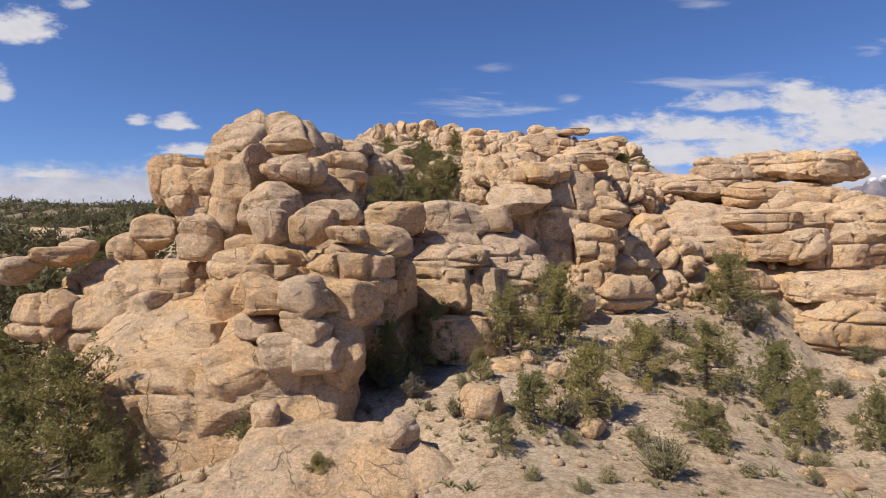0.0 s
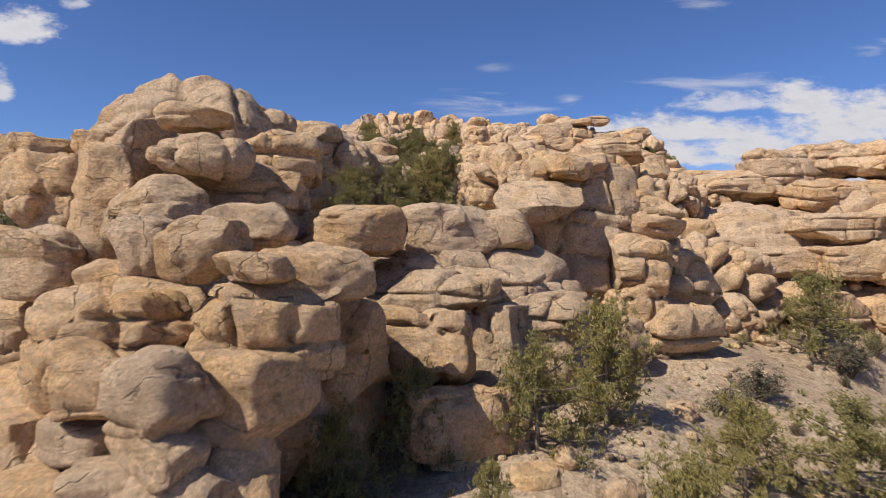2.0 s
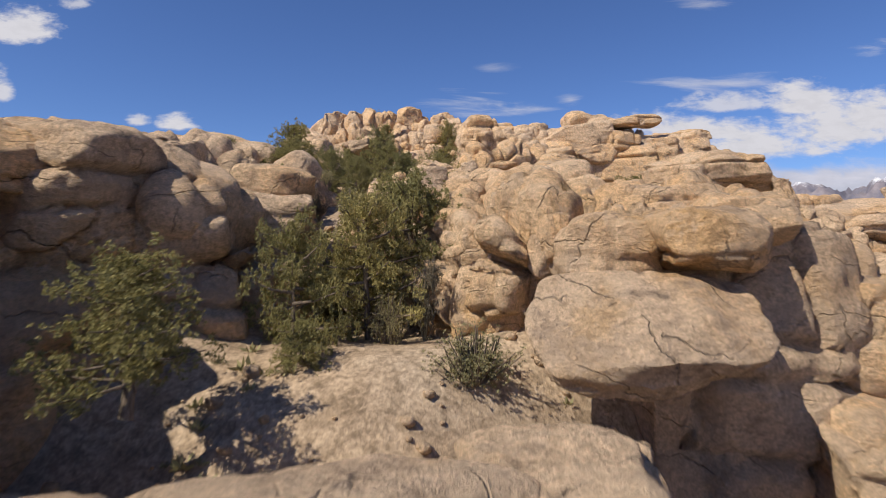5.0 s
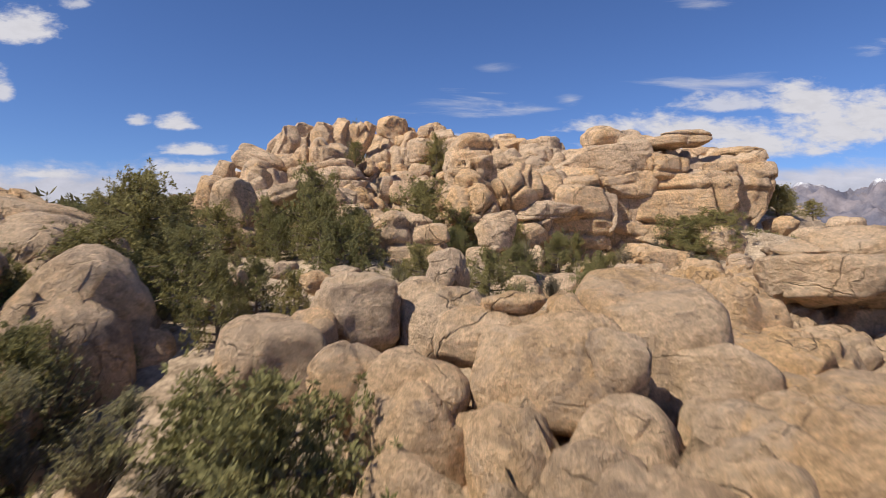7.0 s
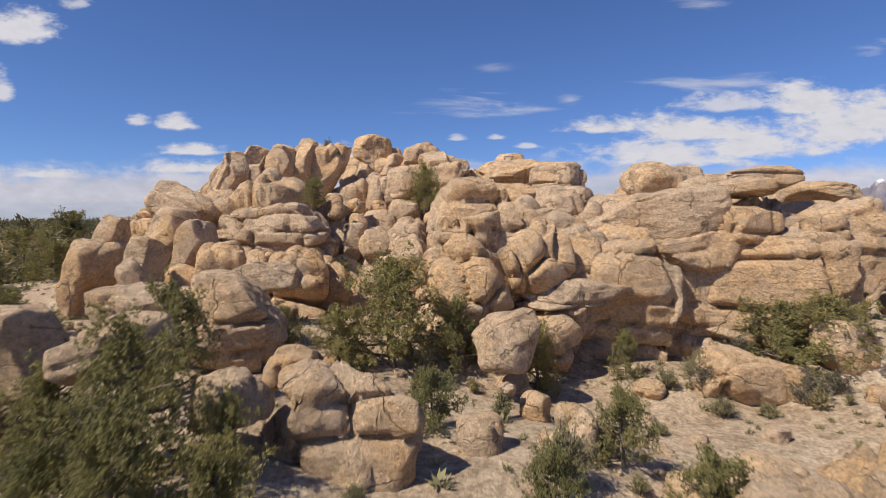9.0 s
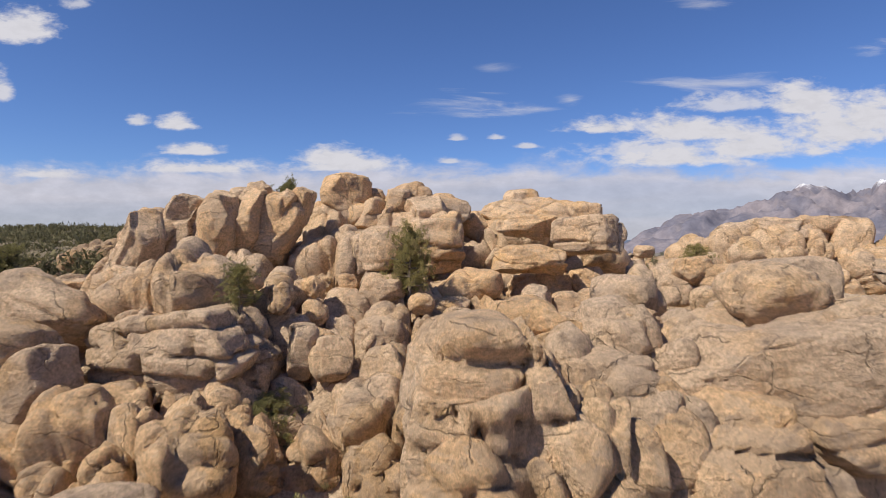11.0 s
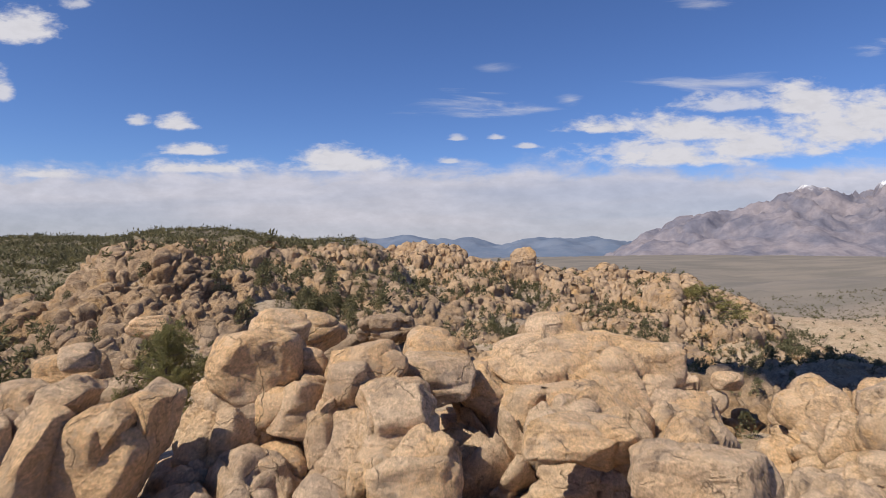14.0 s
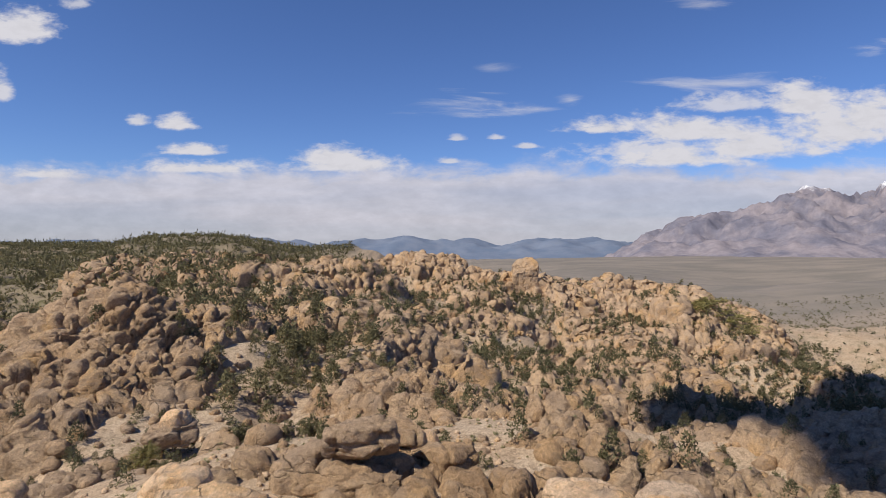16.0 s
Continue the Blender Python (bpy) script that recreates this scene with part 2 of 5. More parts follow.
HAZY_FAR = hazy_far_skin()

# ---- numeric noise ----


def hash3(i, j, k, seed):
    h = (i.astype(np.int64) * 374761393 + j.astype(np.int64) * 668265263 + k.astype(np.int64) * 2147483647 + seed * 1274126177) & 0xFFFFFFFF
    h = ((h ^ (h >> 13)) * 1274126177) & 0xFFFFFFFF
    h = ((h ^ (h >> 16)) * 2246822519) & 0xFFFFFFFF
    return ((h ^ (h >> 15)) & 0xFFFFFF) / float(0xFFFFFF)


def value_noise(p, seed):
    i = np.floor(p).astype(np.int64)
    f = p - i
    f = f * f * (3 - 2 * f)
    out = 0.0
    for a in (0, 1):
        for b in (0, 1):
            for c in (0, 1):
                w = (f[:, 0] if a else 1 - f[:, 0]) * (f[:, 1] if b else 1 - f[:, 1]) * (f[:, 2] if c else 1 - f[:, 2])
                out = out + w * hash3(i[:, 0] + a, i[:, 1] + b, i[:, 2] + c, seed)
    return out * 2 - 1


def fbm(p, seed, octaves=4, gain=0.5):
    out, amp = 0.0, 1.0
    for o in range(octaves):
        out = out + amp * value_noise(p * 2.0**o, seed + 17 * o)
        amp *= gain
    return out


def cells(p, seed):
    """Distance to the joint between the two nearest cells, and a number for the cell."""
    i = np.floor(p).astype(np.int64)
    f1 = np.full(len(p), 9.0)
    f2 = np.full(len(p), 9.0)
    who = np.zeros(len(p))
    for a in (-1, 0, 1):
        for b in (-1, 0, 1):
            for c in (-1, 0, 1):
                ia, ib, ic = i[:, 0] + a, i[:, 1] + b, i[:, 2] + c
                q = np.stack([ia + 0.1 + 0.8 * hash3(ia, ib, ic, seed), ib + 0.1 + 0.8 * hash3(ia, ib, ic, seed + 1), ic + 0.1 + 0.8 * hash3(ia, ib, ic, seed + 2)], 1)
                r = np.sqrt(((q - p) ** 2).sum(1))
                near = r < f1
                f2 = np.where(near, f1, np.minimum(f2, r))
                who = np.where(near, hash3(ia, ib, ic, seed + 3), who)
                f1 = np.where(near, r, f1)
    return f2 - f1, who


def smooth(x, a, b):
    t = np.clip((x - a) / (b - a), 0, 1)
    return t * t * (3 - 2 * t)


def mesh_of(name, verts, faces, mat, shade_smooth=True):
    """A mesh from an array of points and an array of quads or triangles."""
    me = bpy.data.meshes.new(name)
    faces = np.asarray(faces, dtype=np.int32)
    k = faces.shape[1]
    me.vertices.add(len(verts))
    me.vertices.foreach_set("co", np.asarray(verts, dtype=np.float32).ravel())
    me.loops.add(faces.size)
    me.loops.foreach_set("vertex_index", faces.ravel())
    me.polygons.add(len(faces))
    me.polygons.foreach_set("loop_start", np.arange(len(faces), dtype=np.int32) * k)
    me.polygons.foreach_set("use_smooth", np.full(len(faces), shade_smooth))
    me.update(calc_edges=True)
    me.validate()
    me.materials.append(mat)
    return me


# ---- ground ----
KNOTS = []


def levels(*points):
    """Heights of the ground at spots of one area."""
    KNOTS.extend(points)


# foot of the cliff
levels((-40, 10, -4), (0, 8, -4), (40, 10, -5), (0, -40, -6), (-60, 30, -3), (-5, 26, -1.5), (-18, 29, -2), (6, 33, 0.2), (9, 31, -0.9), (16, 34, -0.7), (20, 46, 0.8), (28, 42, -1), (34, 56, -0.6), (38, 53, -2.5), (55, 45, -5), (-28, 36, 0), (-42, 60, 4), (-35, 48, 3))
# under and behind the cliff
levels((-13, 44, 3), (-4, 37, 1), (0, 44, 3), (11, 50, 3), (20, 58, 3.5), (32, 62, 4), (36, 75, 8), (48, 82, 12), (25, 75, 8), (60, 70, 4), (80, 90, 6))
# the bench
levels((-10, 66, 15), (0, 62, 13.5), (8, 66, 15.5), (0, 70, 17.5), (-7, 78, 19.8), (18, 80, 17), (28, 88, 18), (46, 92, 18), (-22, 84, 19), (-45, 88, 8), (-4, 92, 22), (14, 96, 19.6), (24, 98, 20), (38, 108, 21), (60, 112, 17))
# the foot of the slope and the bench, closer
levels((32.7, 52.5, -1.5), (10.2, 32, -0.8), (38, 54.5, -4.4), (15, 36.7, 0.4), (4, 34.7, 1.8), (16.1, 45.6, 1.2), (30, 60, 2.5), (30, 55, 0.9), (9.8, 44.7, 2.3), (2.9, 39.8, 2.0), (22, 32, -1.8), (-88, 130, 11), (-70, 100, 7))
levels((22.8, 100.9, 20.5), (18.6, 98.3, 19), (17, 100.5, 20.6), (20.8, 94.8, 19.3), (27.5, 102.8, 22.8), (13.5, 95.7, 19), (7.4, 93, 20.2), (4.5, 90.3, 20.6), (-2.6, 85.5, 21.4), (19.3, 91.6, 18.9), (20.7, 85.7, 17.4), (-6.9, 75.9, 19.4), (-6.3, 78.3, 20.2), (-1.4, 73.3, 19.2), (3.4, 74, 19.4), (-2.1, 78.3, 20.2), (10, 84, 18.4), (16, 82, 16.8), (26, 84, 16.8))
# round the summit
levels((-14, 100, 23), (-30, 105, 21), (-4, 104, 23), (8, 108, 22.5), (18, 112, 23), (30, 112, 22), (-14, 120, 26), (0, 118, 25), (12, 122, 26.5), (25, 124, 26.5), (40, 136, 29), (62, 136, 22), (-10, 132, 30), (0, 136, 31), (14, 140, 30), (30, 148, 28), (-36, 130, 23), (-64, 130, 8), (-90, 150, 8))
# the saddle beyond and the left hill
levels((0, 160, 31.5), (25, 165, 25), (-9, 169, 32), (14, 176, 30), (-14, 178, 27), (-20, 186, 26), (-42, 176, 23), (-38, 189, 28), (-44, 191, 29.6), (-60, 184, 25), (-33, 195, 28.6), (-39, 197, 31.1), (-48, 203, 32.6), (-58, 205, 31.1), (-36, 205, 31.6), (-54, 212, 37.6), (-47, 215, 40.1), (-43, 231, 35.1), (-33, 222, 32.1), (-23, 192, 27.5), (-26, 204, 28.1), (-2, 206, 28), (4, 220, 22), (10, 230, 16), (-10, 214, 27), (-78, 214, 20), (-75, 240, 20), (-110, 200, 12), (-150, 250, 12), (40, 200, 14), (-14, 196, 25), (-15, 240, 28))
# the far ridge
levels((26, 296, 4), (-28, 277, 27), (-45, 300, 24), (59, 316, -5), (82, 314, -5), (125, 300, -16), (143, 366, -21), (-71, 339, 28), (-69, 350, 37), (-28, 358, 18), (-58, 370, 31.5), (-82, 377, 33.5), (-77, 389, 37.5), (-117, 397, 38), (-46, 394, 36.5), (21, 382, 12.5), (29, 355, 4), (71, 369, -3), (84, 382, -0.5), (118, 431, -5), (132, 435, 15), (139, 430, 3), (132, 397, -13), (163, 412, -6), (177, 403, -15), (-2, 449, 14.5), (18, 451, 21), (-20, 480, 30), (-12, 500, 36), (48, 485, 29), (60, 490, 26), (66, 492, 19), (107, 505, 22), (132, 490, 18), (144, 468, 16.5), (215, 419, -29), (40, 250, 4), (-130, 300, 22))
# forested hill, plain
levels((-300, 300, 14), (-220, 450, 34), (-340, 520, 40), (-320, 640, 45), (-450, 700, 45), (-250, 690, 55), (-110, 620, 44), (-180, 560, 48), (60, 640, 2), (300, 580, -34), (420, 750, -40), (0, 900, -10), (-420, 1200, 30), (300, 1200, -58), (0, 1800, -62), (900, 1500, -76), (-1500, 1500, 20), (-700, 500, 30))
levels((0, 3500, -70), (3000, 2500, -75), (-3500, 3000, -20), (3000, 0, -60), (-3000, 0, 0), (0, -2500, -30), (600, 300, -45), (1500, 4500, -75), (-1500, 4500, -60))
KN = np.array(KNOTS, dtype=float)


def ground_height(x, y):
    x, y = np.atleast_1d(x).astype(float), np.atleast_1d(y).astype(float)
    out = np.empty(len(x))
    for s in range(0, len(x), 20000):
        a, b = x[s : s + 20000, None], y[s : s + 20000, None]
        d2 = (a - KN[:, 0]) ** 2 + (b - KN[:, 1]) ** 2
        w = 1.0 / (d2 + 6.0 + 0.0004 * d2.min(1, keepdims=True) * 100) ** 2
        out[s : s + 20000] = (w * KN[:, 2]).sum(1) / w.sum(1)
    far = np.clip((np.hypot(x, y - 80) - 90) / 400, 0, 1)
    p = np.stack([x, y, np.zeros_like(x)], 1)
    out += fbm(p / 9.0, 5, 4) * (0.45 + 1.6 * far) + fbm(p / 45.0, 9, 3) * 5.0 * far * smooth(-y, -900, -500)
    return out


def axis(lo, hi, a, b, step, grow):
    mid = list(np.arange(a, b + step, step))
    v, s = mid[-1], step
    while v < hi:
        s *= grow
        v += s
        mid.append(min(v, hi))
    v, s = mid[0], step
    while v > lo:
        s *= grow
        v -= s
        mid.insert(0, max(v, lo))
    return np.array(mid)


gx, gy = axis(-4600, 4600, -64, 64, 1.0, 1.05), axis(-3000, 4800, -6, 230, 1.0, 1.035)
GX, GY = np.meshgrid(gx, gy)
gz = ground_height(GX.ravel(), GY.ravel())
idx = np.arange(GX.size).reshape(GX.shape)
quads = np.stack([idx[:-1, :-1], idx[:-1, 1:], idx[1:, 1:], idx[1:, :-1]], -1).reshape(-1, 4)
ground = new("ground", mesh_of("ground", np.stack([GX.ravel(), GY.ravel(), gz], 1), quads, SOIL))
tagged(ground, "pale sandy desert ground with gravel, sloping to a grey-brown plain", "ground", kind="structure")

# ---- distance ----


def ridge(name, u0, u1, d0, d1, crest, seed, mat, rough, label):
    """A far range between two bearings (u = x/y) and two distances, with its crest line as a function of u."""
    nu, nd = 220, 70
    us, ds = np.linspace(u0, u1, nu), np.linspace(0, 1, nd)
    UU, DD = np.meshgrid(us, ds)
    Y = d0 + (d1 - d0) * DD
    Xw = UU * Y
    top = np.interp(UU, [c[0] for c in crest], [c[1] for c in crest])
    prof = np.clip(DD / 0.62, 0, 1) ** 1.25
    p = np.stack([Xw.ravel() / rough, Y.ravel() / rough, np.zeros(Xw.size)], 1)
    n = (1 - np.abs(fbm(p, seed, 5, 0.55))).reshape(UU.shape)
    Z = -75 + (top * 1.08 + 75) * prof * (0.66 + 0.34 * n) + 30 * prof * fbm(p * 3, seed + 5, 4).reshape(UU.shape)
    i = np.arange(UU.size).reshape(UU.shape)
    q = np.stack([i[:-1, :-1], i[:-1, 1:], i[1:, 1:], i[1:, :-1]], -1).reshape(-1, 4)
    return tagged(new(name, mesh_of(name, np.stack([Xw.ravel(), Y.ravel(), Z.ravel()], 1), q, mat)), label, "mountain", kind="structure")


ridge("mountain_range", 0.27, 1.7, 2300, 4300, [(0.27, -60), (0.34, 105), (0.42, 190), (0.49, 240), (0.55, 285), (0.585, 350), (0.62, 372), (0.67, 340), (0.70, 330), (0.74, 395), (0.8, 420), (1.0, 470), (1.7, 420)], 31, HAZY_MOUNTAIN, 300, "bare brownish mountain range with snow on its peaks, tinted mauve-blue for haze")
ridge("distant_hills", -1.6, 0.40, 3900, 4800, [(-1.6, 60), (-0.75, 62), (-0.4, 66), (-0.25, 80), (-0.13, 92), (-0.02, 82), (0.1, 74), (0.2, 86), (0.3, 70), (0.4, 10)], 77, HAZY_FAR, 700, "low hills on the horizon, blue-grey haze put into their colour")

# ---- rock ----
CUBES = {}


def cube_ball(n):
    """Directions on a cube grid, welded, and its quads."""
    if n not in CUBES:
        s = np.tan(np.linspace(-1, 1, n + 1) * math.pi / 4)
        a, b = [g.ravel() for g in np.meshgrid(s, s)]
        one = np.ones_like(a)
        sides = [(a, b, one), (b, a, -one), (one, a, b), (-one, b, a), (b, one, a), (a, -one, b)]
        pts = np.concatenate([np.stack(q, 1) for q in sides])
        i = np.arange((n + 1) ** 2).reshape(n + 1, n + 1)
        q = np.stack([i[:-1, :-1], i[:-1, 1:], i[1:, 1:], i[1:, :-1]], -1).reshape(-1, 4)
        quads = np.concatenate([q + k * (n + 1) ** 2 for k in range(6)])
        _, first, inv = np.unique(np.round(pts, 5), axis=0, return_index=True, return_inverse=True)
        CUBES[n] = (pts[first], inv.ravel()[quads])
    return CUBES[n]


def parted(q, gap, seed):
    """Jointing of a granite mass: flat-lying sheets, each parted by upright joints. Gives the distance to the nearest joint and a number for the block."""
    bend = np.stack([fbm(q / (gap[0] * 2.6), seed + s, 2) for s in (3, 5, 7)], 1) * np.array([0.30, 0.30, 0.34]) * gap
    w = q + bend
    one = np.zeros(len(q), dtype=np.int64)
    lay = w[:, 2] / gap[2]
    lay = lay + 0.28 * np.sin(lay * 2.3 + seed)
    iz = np.floor(lay).astype(np.int64)
    jz = np.round(lay).astype(np.int64)
    across = w[:, 0] * 0.93 + w[:, 1] * 0.36
    along = w[:, 1] * 0.93 - w[:, 0] * 0.36
    sx = across / gap[0] + 1.3 * hash3(iz // 2, one, one, seed + 41)
    sy = along / gap[1] + 1.3 * hash3(iz // 2, one + 1, one, seed + 42)
    ix, iy = np.floor(sx).astype(np.int64), np.floor(sy).astype(np.int64)
    jx, jy = np.round(sx).astype(np.int64), np.round(sy).astype(np.int64)
    dz = np.abs(lay - jz) * gap[2] + 9.0 * (hash3(jz, ix // 2, iy // 2, seed + 43) < 0.30)
    dx = np.abs(sx - jx) * gap[0] + 9.0 * (hash3(jx, iz // 2, iy, seed + 44) < 0.38)
    dy = np.abs(sy - jy) * gap[1] + 9.0 * (hash3(jy, iz // 2, ix, seed + 45) < 0.38)
    return np.minimum(dz, np.minimum(dx, dy)), hash3(ix, iy, iz, seed + 46)


def rock_points(size, k, seed, n, gap, groove, lump, at=None, mass=0):
    """A rounded block of that size, squarer with k, parted by joints of that spacing and depth; blocks of one mass share their joints."""
    d, quads = cube_ball(n)
    r = (np.abs(d) ** k).sum(1) ** (-1.0 / k)
    half = np.array(size) / 2
    p = d * r[:, None] * half
    nrm = d * np.abs(d) ** (k - 2) / half
    nrm /= np.linalg.norm(nrm, axis=1, keepdims=True)
    m = float(np.mean(half))
    flats = np.random.default_rng(seed + 4000)
    for _ in range(11 if k > 2.45 else 3):
        f = flats.normal(size=3)
        f /= np.linalg.norm(f)
        over = (p / half) @ f - flats.uniform(0.78, 1.06)
        p = p - 0.88 * np.maximum(over, 0)[:, None] * f * half
    q = p + np.array([seed * 3.7, seed * 1.9, seed * 0.7])
    p = p + nrm * (fbm(q / (m * 1.15), seed, 2, 0.4)[:, None] * lump * m)
    if groove > 0:
        g = np.array(gap)
        dist, who = parted(q if at is None else p + np.array(at), g, seed if at is None else mass)
        wide = 0.16 * float(g.min())
        cut = 0.45 * (1 - smooth(dist, 0.0, wide * 1.6)) ** 1.5 + 1.0 * (1 - smooth(dist, 0.0, max(0.13, wide * 0.5)))
        p = p - nrm * (groove * (cut + 0.9 * who))[:, None]
    # weathering: scooped hollows, scaled-off shells, grain
    small = min(1.0, 0.42 * m)
    hollow = fbm(q * np.array([1, 1, 1.5]) / 2.3, seed + 9, 2)
    shell = smooth(fbm(q / 1.7, seed + 19, 3), 0.08, 0.16)
    rough = fbm(q * np.array([1, 1, 1.6]) / 1.15, seed + 11, 3, 0.62)
    ridges = np.abs(value_noise(q * np.array([1, 1, 2.0]) / 0.5, seed + 13))
    p = p - nrm * (small * (0.16 * np.maximum(hollow - 0.25, 0) + 0.055 * shell - 0.085 * rough + 0.07 * ridges))[:, None]
    return p, quads


STONES, FAR_STONES = [], []
STONE_COUNT = [0]


def turned(x, y, z, yaw, roll):
    return Matrix.Translation((x, y, z)) @ Euler((0, radians(roll), 0)).to_matrix().to_4x4() @ Euler((0, 0, radians(yaw))).to_matrix().to_4x4()


def area_label(y, z, w):
    kind = "massive" if w > 6 else "large" if w > 3 else "medium"
    where = "in the jointed cliff" if y < 58 else "on the rocky bench" if y < 98 else "in the summit outcrop" if y < 150 else "on the far rocky hill"
    return f"{kind} rounded tan granite block {where}"


def rock(x, y, z, w, d, h, k=2.6, roll=0, pitch=0):
    """A granite block of its own shape, roll degrees tipped to its right and pitch degrees down to the front."""
    STONE_COUNT[0] += 1
    seed = STONE_COUNT[0]
    big = max(w, h)
    n = int(min(36, max(12, 9 + big * 2.7)))
    level = abs(roll) < 5 and pitch == 0
    yaw = ((seed * 37) % 41) - 20 if level else ((seed * 37) % 15) - 7
    size, sq = (w * 1.10, d * 1.08, h * 1.08), k + (1.5 if k > 2.7 else 0.7 if k > 2.4 else 0.1)
    if big > 4.2 and level:
        turn = -radians(yaw)
        at = (x * math.cos(turn) - y * math.sin(turn), x * math.sin(turn) + y * math.cos(turn), z)
        pts, quads = rock_points(size, sq, seed, n, (3.1, 3.1, 1.75), min(0.46, 0.085 * min(w, h)), 0.12, at, 77)
    else:
        pts, quads = rock_points(size, sq, seed, n, (big * 1.1, big * 1.1, big * 0.62), min(0.20, 0.042 * min(w, h)), 0.14)
    ob = new("granite_block", mesh_of("granite_block", pts, quads, ROCK if y < 158 else ROCK_FAR))
    ob.matrix_world = turned(x, y, z, yaw, roll) @ pose(0, 0, 0, pitch)
    return tagged(ob, area_label(y, z, w), "rock", "granite blocks")


def pile_points(size, k, seed, n, cell, at):
    """A mass broken into rounded blocks of two sizes that lie close together."""
    d, quads = cube_ball(n)
    r = (np.abs(d) ** k).sum(1) ** (-1.0 / k)
    half = np.array(size) / 2
    p = d * r[:, None] * half
    nrm = d * np.abs(d) ** (k - 2) / half
    nrm /= np.linalg.norm(nrm, axis=1, keepdims=True)
    p = p + nrm * (fbm((p + np.array(at)) / 5.0, seed, 2)[:, None] * 0.8)
    q = p + np.array(at)
    push = 0.0
    for c, high in ((cell * 1.5, 0.60 * cell), (cell * 0.75, 0.15 * cell)):
        warp = np.stack([fbm(q / (c * 2.0), 40 + w, 2) for w in (1, 2, 3)], 1) * 0.10
        edge, who = cells(q / np.array((c, c, c * 1.1)) + warp, 90 + int(c * 10))
        push = push + high * (np.sqrt(smooth(edge, 0.0, 0.42)) - 1.1 * (1 - smooth(edge, 0.0, 0.11)) + 1.0 * (who - 0.6))
    push = push + 0.09 * fbm(q * np.array([1, 1, 1.6]) / 1.1, seed + 11, 3, 0.6) - 0.07 * np.abs(value_noise(q / 0.5, seed + 13))
    return p + nrm * push[:, None], quads


def outcrop(x, y, z, w, d, h, k=3.0, cell=2.4, yaw=0):
    """A mass of jointed bedrock: sheeted in the cliff and the slabs, broken into blocks on the bench and the summit."""
    STONE_COUNT[0] += 1
    seed = STONE_COUNT[0]
    broken = (y > 110 or (y > 63 and x < 28)) and x > -30
    if broken:
        pts, quads = pile_points((w, d, h), k, seed, 56 if y < 150 else 40, cell, (x, y, z))
    else:
        pts, quads = rock_points((w, d, h), k, seed, 46, (cell * 1.3, cell * 1.3, cell * 0.75), 0.20 * cell, 0.14, (x, y, z), 77)
    ob = new("bedrock_outcrop", mesh_of("bedrock_outcrop", pts, quads, ROCK if y < 158 else ROCK_FAR))
    ob.matrix_world = turned(x, y, z, yaw, 0)
    return tagged(ob, "granite mass broken into rounded blocks lying close together" if broken else "mass of jointed tan granite bedrock rising from the ground", "rock", "bedrock outcrops")


def boulder(x, y, z, w, d, h, k=2.5, roll=0):
    """A loose boulder, one of twelve shapes, scaled and turned."""
    if not STONES:
        for s in range(12):
            pts, quads = rock_points((2, 2, 2), 2.5 + 0.3 * (s % 5), 500 + s, 15, (2.2, 2.2, 1.5), 0.06, 0.16)
            STONES.append(mesh_of("boulder", pts / 2, quads, ROCK))
            pts, quads = rock_points((2, 2, 2), 4.5, 560 + s, 9, (1.4, 1.4, 1.3), 0.1, 0.25)
            FAR_STONES.append(mesh_of("boulder", pts / 2, quads, ROCK_FAR))
    STONE_COUNT[0] += 1
    s = STONE_COUNT[0]
    ob = new("boulder", (STONES if y < 190 else FAR_STONES)[(s * 5) % 12])
    ob.matrix_world = turned(x, y, z, (s * 67) % 360, roll) @ Matrix.Diagonal((w * 0.98, (w + d) * 0.49, h, 1))
    size = "small" if w < 1.2 else "waist-high" if w < 2 else "man-high"
    return tagged(ob, f"{size} loose tan granite boulder resting on sandy ground" if y < 45 or w > 2 else f"{size} loose granite boulder lying among the rocks", "boulder", "loose boulders")


# cores of the cliff, the bench and the summit
outcrop(-9, 41.5, 4.5, 15, 15, 14, 3.2, 2.4)
outcrop(-13, 48, 9.8, 11, 11, 13, 2.8, 2.6)
outcrop(-21, 44, 4, 16, 15, 11, 2.8, 2.2)
outcrop(-14, 34, 0, 16, 10, 8, 2.8, 2.2)
outcrop(2, 53, 5, 15, 13, 13, 3.4, 2.2)
outcrop(13.5, 65, 8, 12, 10, 17, 3.4, 2.6)
outcrop(22, 70, 4, 16, 12, 14, 3.0, 2.2)
outcrop(36, 84, 8, 30, 22, 17, 3.0, 3.0)
outcrop(52, 88, 11, 30, 24, 18, 3.0, 3.2)
outcrop(46, 72, 3, 24, 16, 9, 3.0, 2.6)
outcrop(-12, 74, 15, 13, 16, 12, 2.8, 2.4)
outcrop(-9, 64, 14, 9, 8, 8, 3.0, 2.0)
outcrop(9, 66, 15, 14, 11, 7, 3.0, 1.6)
outcrop(26, 89, 15.8, 18, 14, 7, 2.8, 1.5)
outcrop(17, 85.5, 16.9, 13, 9, 6.6, 2.6, 1.35)
outcrop(14.5, 77, 15.8, 11, 9, 7, 2.6, 1.35)
outcrop(24, 82, 16.0, 12, 9, 7, 2.6, 1.4)
outcrop(17, 109.5, 22.5, 21, 9, 13, 3.4, 2.4)
outcrop(8, 106, 23, 7, 8, 9, 3.2, 2.4)
outcrop(-10, 121, 24, 12, 15, 12, 3.0, 2.4)
outcrop(-2, 132, 26.6, 12, 12, 11, 3.0, 2.0)
outcrop(13, 141, 28, 15, 13, 11, 3.0, 2.2)
